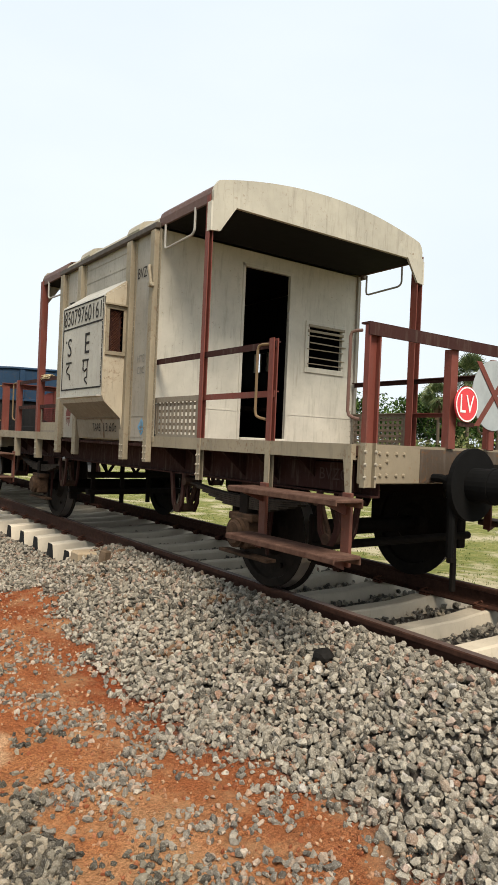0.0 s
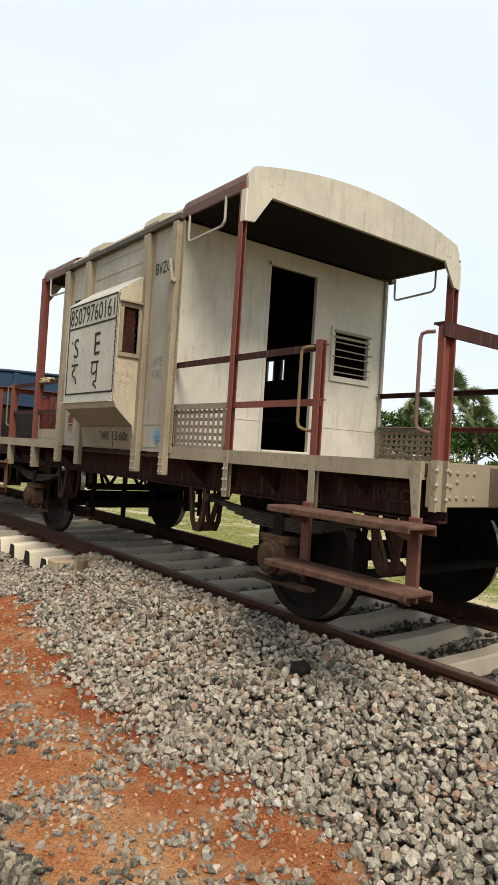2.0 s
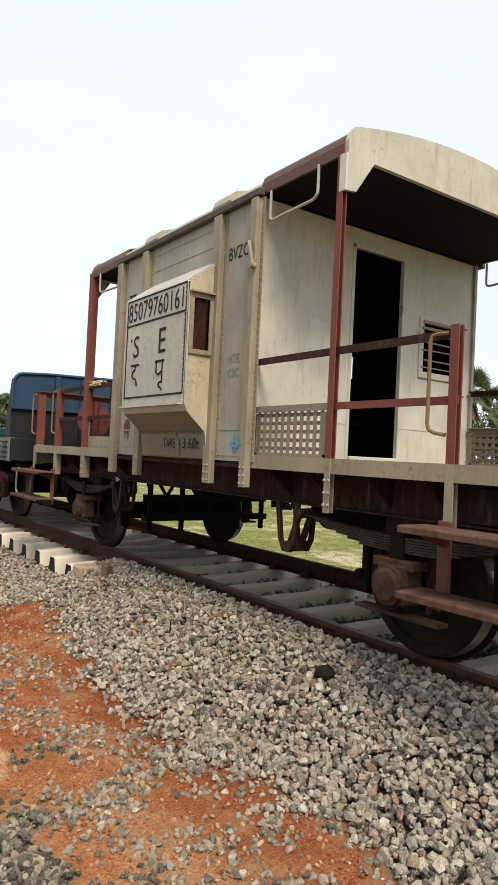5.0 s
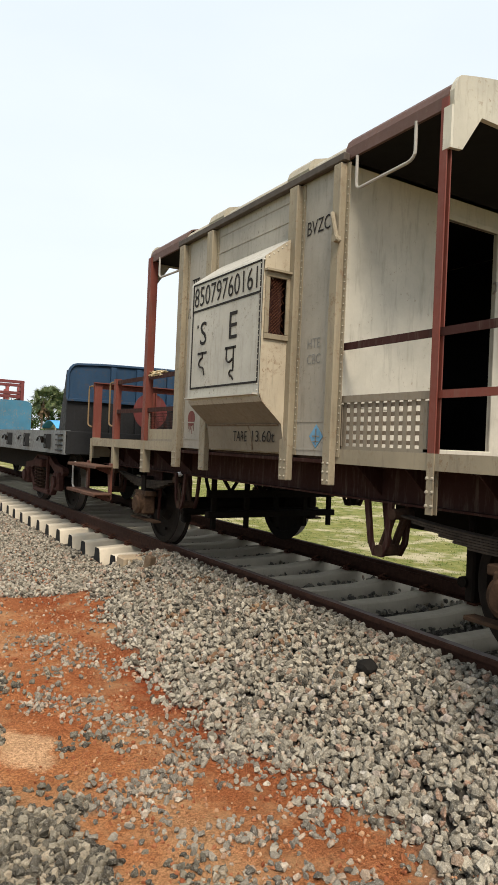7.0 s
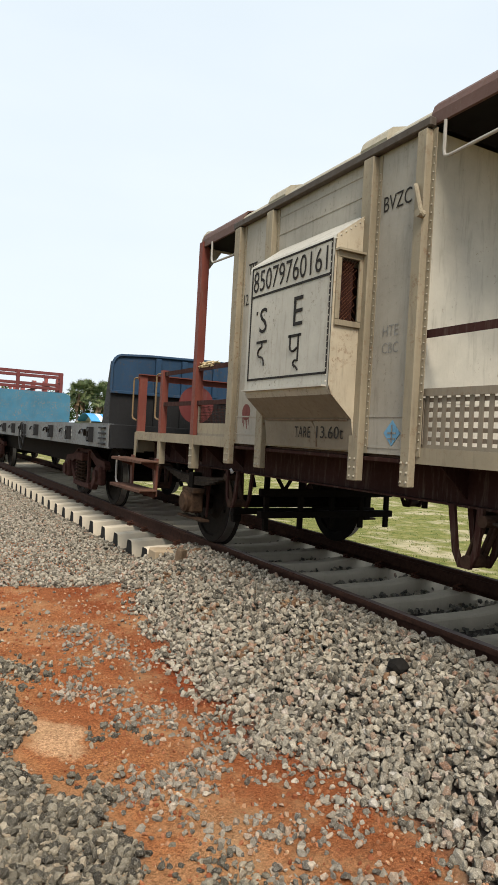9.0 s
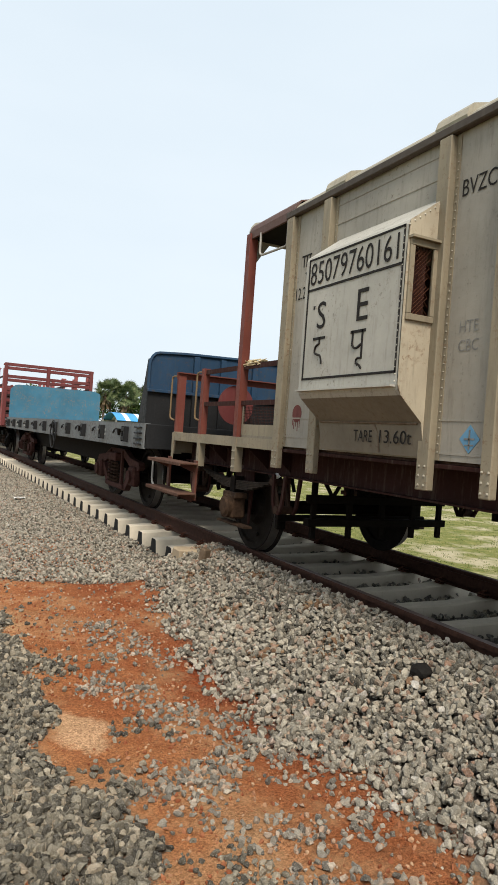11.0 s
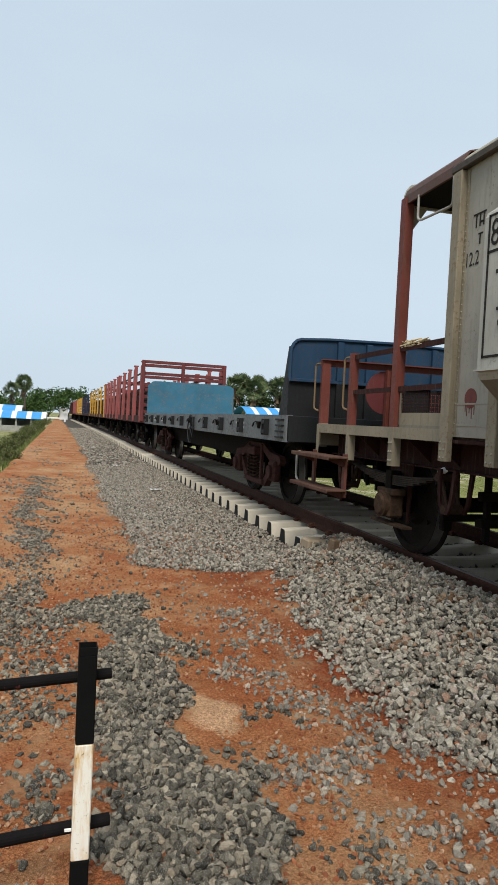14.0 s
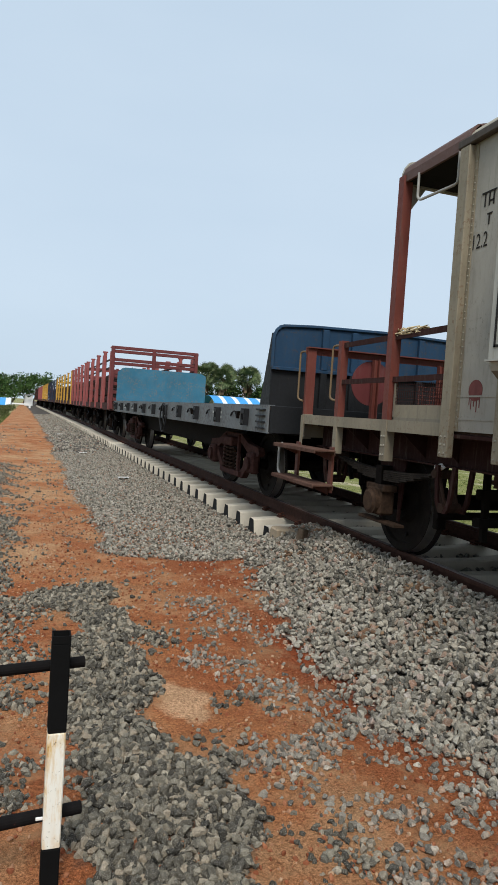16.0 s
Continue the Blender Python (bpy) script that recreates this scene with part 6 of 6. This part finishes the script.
def broad_tree(x, y, h, w, seed, name="tree"):
    rng = np.random.RandomState(seed)
    z = height(x, y).item()
    t = thing(name, (x, y, z), "dark green broad-leaved tree behind the track" if name == "tree" else "low green bush at the field edge", name, name + "s in the distance")
    bm = BM()
    th = h * (0.35 if name == "tree" else 0.15)
    rod(bm, (0, 0, 0), (0.1 * w, 0, th), 0.05 * h * 0.6, 8, 0.03 * h * 0.6)
    cs, rs = [], []
    for k in range(13 if name == "tree" else 7):
        a = rng.uniform(0, 6.28)
        q = rng.uniform(0, 0.42) * w
        c = (q * math.cos(a), q * math.sin(a), th + (h - th) * rng.uniform(0.15, 0.86))
        cs.append(c)
        rs.append(w * rng.uniform(0.13, 0.25))
        if k < 6:
            rod(bm, (0.08 * w, 0, th * 0.9), c, 0.02 * h * 0.6, 5, 0.006 * h)
    part("trunk", bm, BARK, t)
    soup("crown", leaf_cloud(rng, cs, rs, 120 if name == "tree" or w > 3 else 260, (0.075 if name == "tree" or w > 3 else 0.034) * w ** 0.6), LEAF if name == "tree" else DRYBUSH, t)
    return t


def palm(x, y, h, seed, size=1.0):
    rng = np.random.RandomState(seed)
    z = height(x, y).item()
    t = thing("palm_tree", (x, y, z), "tall palmyra palm with stiff fan leaves", "palm tree", "palms in the distance")
    bm = BM()
    lean = rng.uniform(-0.4, 0.4)
    for k in range(5):
        rod(bm, (lean * (k / 5) ** 2, 0, h * k / 5), (lean * ((k + 1) / 5) ** 2, 0, h * (k + 1) / 5), 0.24 - 0.02 * k, 9, 0.22 - 0.02 * k)
    part("trunk", bm, BARK, t)
    tris = []
    top = np.array([lean, 0, h])
    for k in range(46):
        az, el = rng.uniform(0, 6.28), rng.uniform(-0.95, 1.45)
        d = np.array([math.cos(az) * math.cos(el), math.sin(az) * math.cos(el), math.sin(el)])
        side = np.cross(d, (0, 0, 1.0))
        side /= np.linalg.norm(side) + 1e-9
        up = np.cross(side, d)
        roll = rng.uniform(-1.3, 1.3)
        side, up = side * math.cos(roll) + up * math.sin(roll), up * math.cos(roll) - side * math.sin(roll)
        c = top + d * rng.uniform(0.5, 1.0) * size
        tris += [top + side * 0.03, top - side * 0.03, c]
        R = rng.uniform(0.9, 1.35) * size
        for f in range(-8, 9):
            a = f * 0.16
            tip = c + (d * math.cos(a) + side * math.sin(a)) * R * rng.uniform(0.85, 1.05) - up * 0.18 * abs(f) / 8 - np.array([0, 0, 0.10])
            m0 = c + (d * math.cos(a - 0.07) + side * math.sin(a - 0.07)) * R * 0.6
            m1 = c + (d * math.cos(a + 0.07) + side * math.sin(a + 0.07)) * R * 0.6
            tris += [c, m0, m1, m0, tip, m1]
    soup("crown", tris, PALMLEAF, t)
    dry = []
    for k in range(26):
        az, drop = rng.uniform(0, 6.28), rng.uniform(0.5, 1.9) * size
        out = np.array([math.cos(az), math.sin(az), 0.0])
        a = top - (0, 0, rng.uniform(0.1, 0.9) * size)
        q = np.array([-out[1], out[0], 0.0]) * 0.22 * size
        e_ = a + out * rng.uniform(0.35, 0.8) * size - (0, 0, drop)
        dry += [a, e_ + q, e_ - q]
    soup("dry_skirt", dry, DRYLEAF, t)["label"] = "brown skirt of dead hanging leaves"
    return t


rng = np.random.RandomState(77)
# line of trees across the field, from beyond the train round to the right
for k in range(40):
    a = math.radians(8 + 52 * (k + rng.uniform(-0.3, 0.3)) / 39)
    d = rng.uniform(88, 120)
    h = rng.uniform(5.0, 8.2) if a < radians(36) else rng.uniform(7.0, 10.0)
    if radians(11) < a < radians(20.5):
        d, h = rng.uniform(138, 150), rng.uniform(7.5, 9.2)
    x, y = -4 + d * math.sin(a), d * math.cos(a)
    broad_tree(x, y, h, rng.uniform(7, 11), 300 + k)
for k in range(30):
    a = math.radians(10 + 50 * (k + rng.uniform(-0.4, 0.4)) / 29)
    d = rng.uniform(62, 88)
    if a < radians(25):
        continue
    broad_tree(-4 + d * math.sin(a), d * math.cos(a), rng.uniform(2.0, 4.2), rng.uniform(4, 7), 400 + k, "bush")
for x, y, h, s, q in ((58.5, 50, 8.0, 1, 1.1), (64, 50, 11.0, 2, 1.5), (75, 54, 10.5, 3, 1.3), (70, 50, 8.0, 4, 1.2), (28.5, 129, 8.6, 5, 1.5), (30.8, 133, 9.4, 6, 1.4), (33, 128, 8.3, 7, 1.5), (35.2, 134, 9.2, 8, 1.5), (37.6, 129, 8.8, 9, 1.4), (40, 133, 9.0, 11, 1.5), (56, 66, 8.0, 10, 1.1)):
    palm(x, y, h, 500 + s, q)
# trees past the sheds on the lane side
for k in range(12):
    x = -40 + k * 3.0 + rng.uniform(-1, 1)
    broad_tree(x, rng.uniform(150, 185), rng.uniform(5.5, 8.0), rng.uniform(8, 12), 600 + k)
palm(-10.8, 128, 8.2, 601)
palm(-13.5, 133, 7.0, 602)
for x, y, h, w in ((-3.0, 175, 7.5, 8), (-5.2, 170, 6.0, 7), (1.5, 190, 9, 9)):
    broad_tree(x, y, h, w, int(700 + y))
# bushes and weeds on the bank
for k in range(58):
    y = 14 + 0.55 * k + 0.030 * k * k + rng.uniform(-1, 1)
    x = -6.1 - rng.uniform(0, 1) ** 1.5 * 3.2 - 0.006 * y
    broad_tree(x, y, rng.uniform(0.25, 0.65) + 0.004 * y, rng.uniform(0.8, 1.6) + 0.01 * y, 800 + k, "bush")


def scrub(name, centres, seed, label):
    """A low tangle of leaf clumps along the field's far edge."""
    rng = np.random.RandomState(seed)
    cs, rs = [], []
    for x, y, h in centres:
        for _ in range(3):
            cs.append((x + rng.uniform(-2, 2), y + rng.uniform(-2, 2), height(x, y).item() + h * rng.uniform(0.1, 0.9)))
            rs.append(rng.uniform(0.8, 1.5))
    return tagged(soup(name, leaf_cloud(rng, cs, rs, 70, 0.34), LEAF), label, "bushes", kind="stuff")


far = [(-4 + q * math.sin(radians(w)), q * math.cos(radians(w)), rng.uniform(1.0, 2.6)) for w, q in zip(np.linspace(9, 62, 210), rng.uniform(84, 104, 210))]
scrub("scrub", far, 95, "low green scrub along the far edge of the field")


def blades(name, xy, hmin, hmax, seed, label):
    rng = np.random.RandomState(seed)
    tris = []
    zs = height(xy[:, 0], xy[:, 1])
    for (x, y), z in zip(xy, zs):
        for _ in range(5):
            a, h = rng.uniform(0, 6.28), rng.uniform(hmin, hmax)
            dx, dy = math.cos(a), math.sin(a)
            w = 0.010 + 0.04 * h * 0.4
            px, py = x + rng.uniform(-0.06, 0.06), y + rng.uniform(-0.06, 0.06)
            tris += [(px - dy * w, py + dx * w, z - 0.01), (px + dy * w, py - dx * w, z - 0.01), (px + dx * h * 0.5, py + dy * h * 0.5, z + h)]
    return tagged(soup(name, tris, GRASS), label, "grass", kind="stuff")


r2 = np.random.RandomState(90)
blades("grass", np.stack([r2.uniform(2.4, 16, 12000), r2.uniform(3, 34, 12000)], 1), 0.008, 0.030, 91, "short dry yellow-green grass in the field")
blades("grass", np.stack([r2.uniform(-9.5, -5.75, 9000), r2.uniform(8, 70, 9000)], 1), 0.05, 0.20, 92, "green weeds on the bank beside the lane")

# ---- sheds ----
ROOFBLUE = plain("blue_sheet_roof", (0.045, 0.27, 0.60), 0.45, 0.1, 2.0)
ROOFWHITE = plain("white_sheet_roof", (0.72, 0.75, 0.78), 0.45, 0.06, 2.0)
WALLGREY = painted("plaster_wall", (0.34, 0.33, 0.30), wear=0.3, rough=0.9)


def shed(x0, x1, y, depth, eave, crown, label, seed):
    """A long shed with a curved sheet roof in blue and white bays on posts."""
    zg = height((x0 + x1) / 2, y).item()
    t = thing("market_shed", ((x0 + x1) / 2, y, zg), label, "shed", "striped sheds")
    n_ = 7
    for k in range(n_):
        a, c = x0 + (x1 - x0) * k / n_ - (x0 + x1) / 2, x0 + (x1 - x0) * (k + 1) / n_ - (x0 + x1) / 2
        pr = [(depth * (q / 10 - 0.5), eave + (crown - eave) * math.sin(math.pi * q / 10)) for q in range(11)]
        pr2 = [(u, w - 0.06) for u, w in reversed(pr)]
        span = (c - a)
        part("roof_bay", prism(BM(), pr + pr2, a, c - span * 0.34, "x"), ROOFBLUE, t, "bright blue curved roof sheet")
        part("roof_bay", prism(BM(), pr + pr2, c - span * 0.34, c, "x"), ROOFWHITE, t, "white curved roof sheet")
        for q in (-0.45, 0.45):
            part("post", box(BM(), a - 0.12, a + 0.12, depth * q - 0.12, depth * q + 0.12, -0.2, eave + 0.1), WALLGREY, t)
    w = (x1 - x0) / 2
    part("back_wall", box(BM(), -w, w, depth * 0.46, depth * 0.5, -0.3, eave), WALLGREY, t)
    part("low_wall", box(BM(), -w, w, -depth * 0.50, -depth * 0.47, -0.3, eave * 0.45), WALLGREY, t, "low grey plastered wall")
    return t


shed(-22, -6.6, 112, 9, 2.1, 3.2, "open shed with blue and white striped curved roof", 1)
shed(-34, -11, 126, 10, 3.0, 4.3, "farther shed with a blue curved roof", 2)
shed(27, 44, 118, 10, 3.2, 4.6, "shed across the field with blue and white roof", 3)
hut = thing("white_hut", (-3.9, 158, height(-3.9, 158).item()), "small whitewashed building at the lane's end", "hut")
part("wall", box(BM(), -0.9, 0.9, -1.0, 1.0, -0.3, 2.4, 0.05), WHITESIGN, hut)
part("roof", box(BM(), -1.1, 1.1, -1.2, 1.2, 2.4, 2.55, 0.03), WALLGREY, hut)
wall = thing("parapet", (-5.2, 121, height(-5.2, 121).item()), "low white culvert parapet across the lane", "wall")
part("rail", box(BM(), -1.6, 1.6, -0.15, 0.15, 0.5, 0.75, 0.02), WHITESIGN, wall)
part("pier", box(BM(), -1.6, -1.3, -0.15, 0.15, -0.3, 0.5, 0.02), WHITESIGN, wall)
part("pier", box(BM(), 1.3, 1.6, -0.15, 0.15, -0.3, 0.5, 0.02), WHITESIGN, wall)


# ---- what moves: the train rolls towards the camera, wheels turning ----
def motions():
    for ob, y in RIDERS:
        x, z = ob.location.x, ob.location.z
        turn = math.degrees(ob.rotation_euler.z)
        walk(ob, [(t, pose(x, y - s, z, 0, 0, turn)) for t, s in ROLLED])
    for ws, y, r in WHEELS:
        walk(ws, [(t, pose(0, y, r, math.degrees(s / r), 0, 0)) for t, s in ROLLED])


motions()
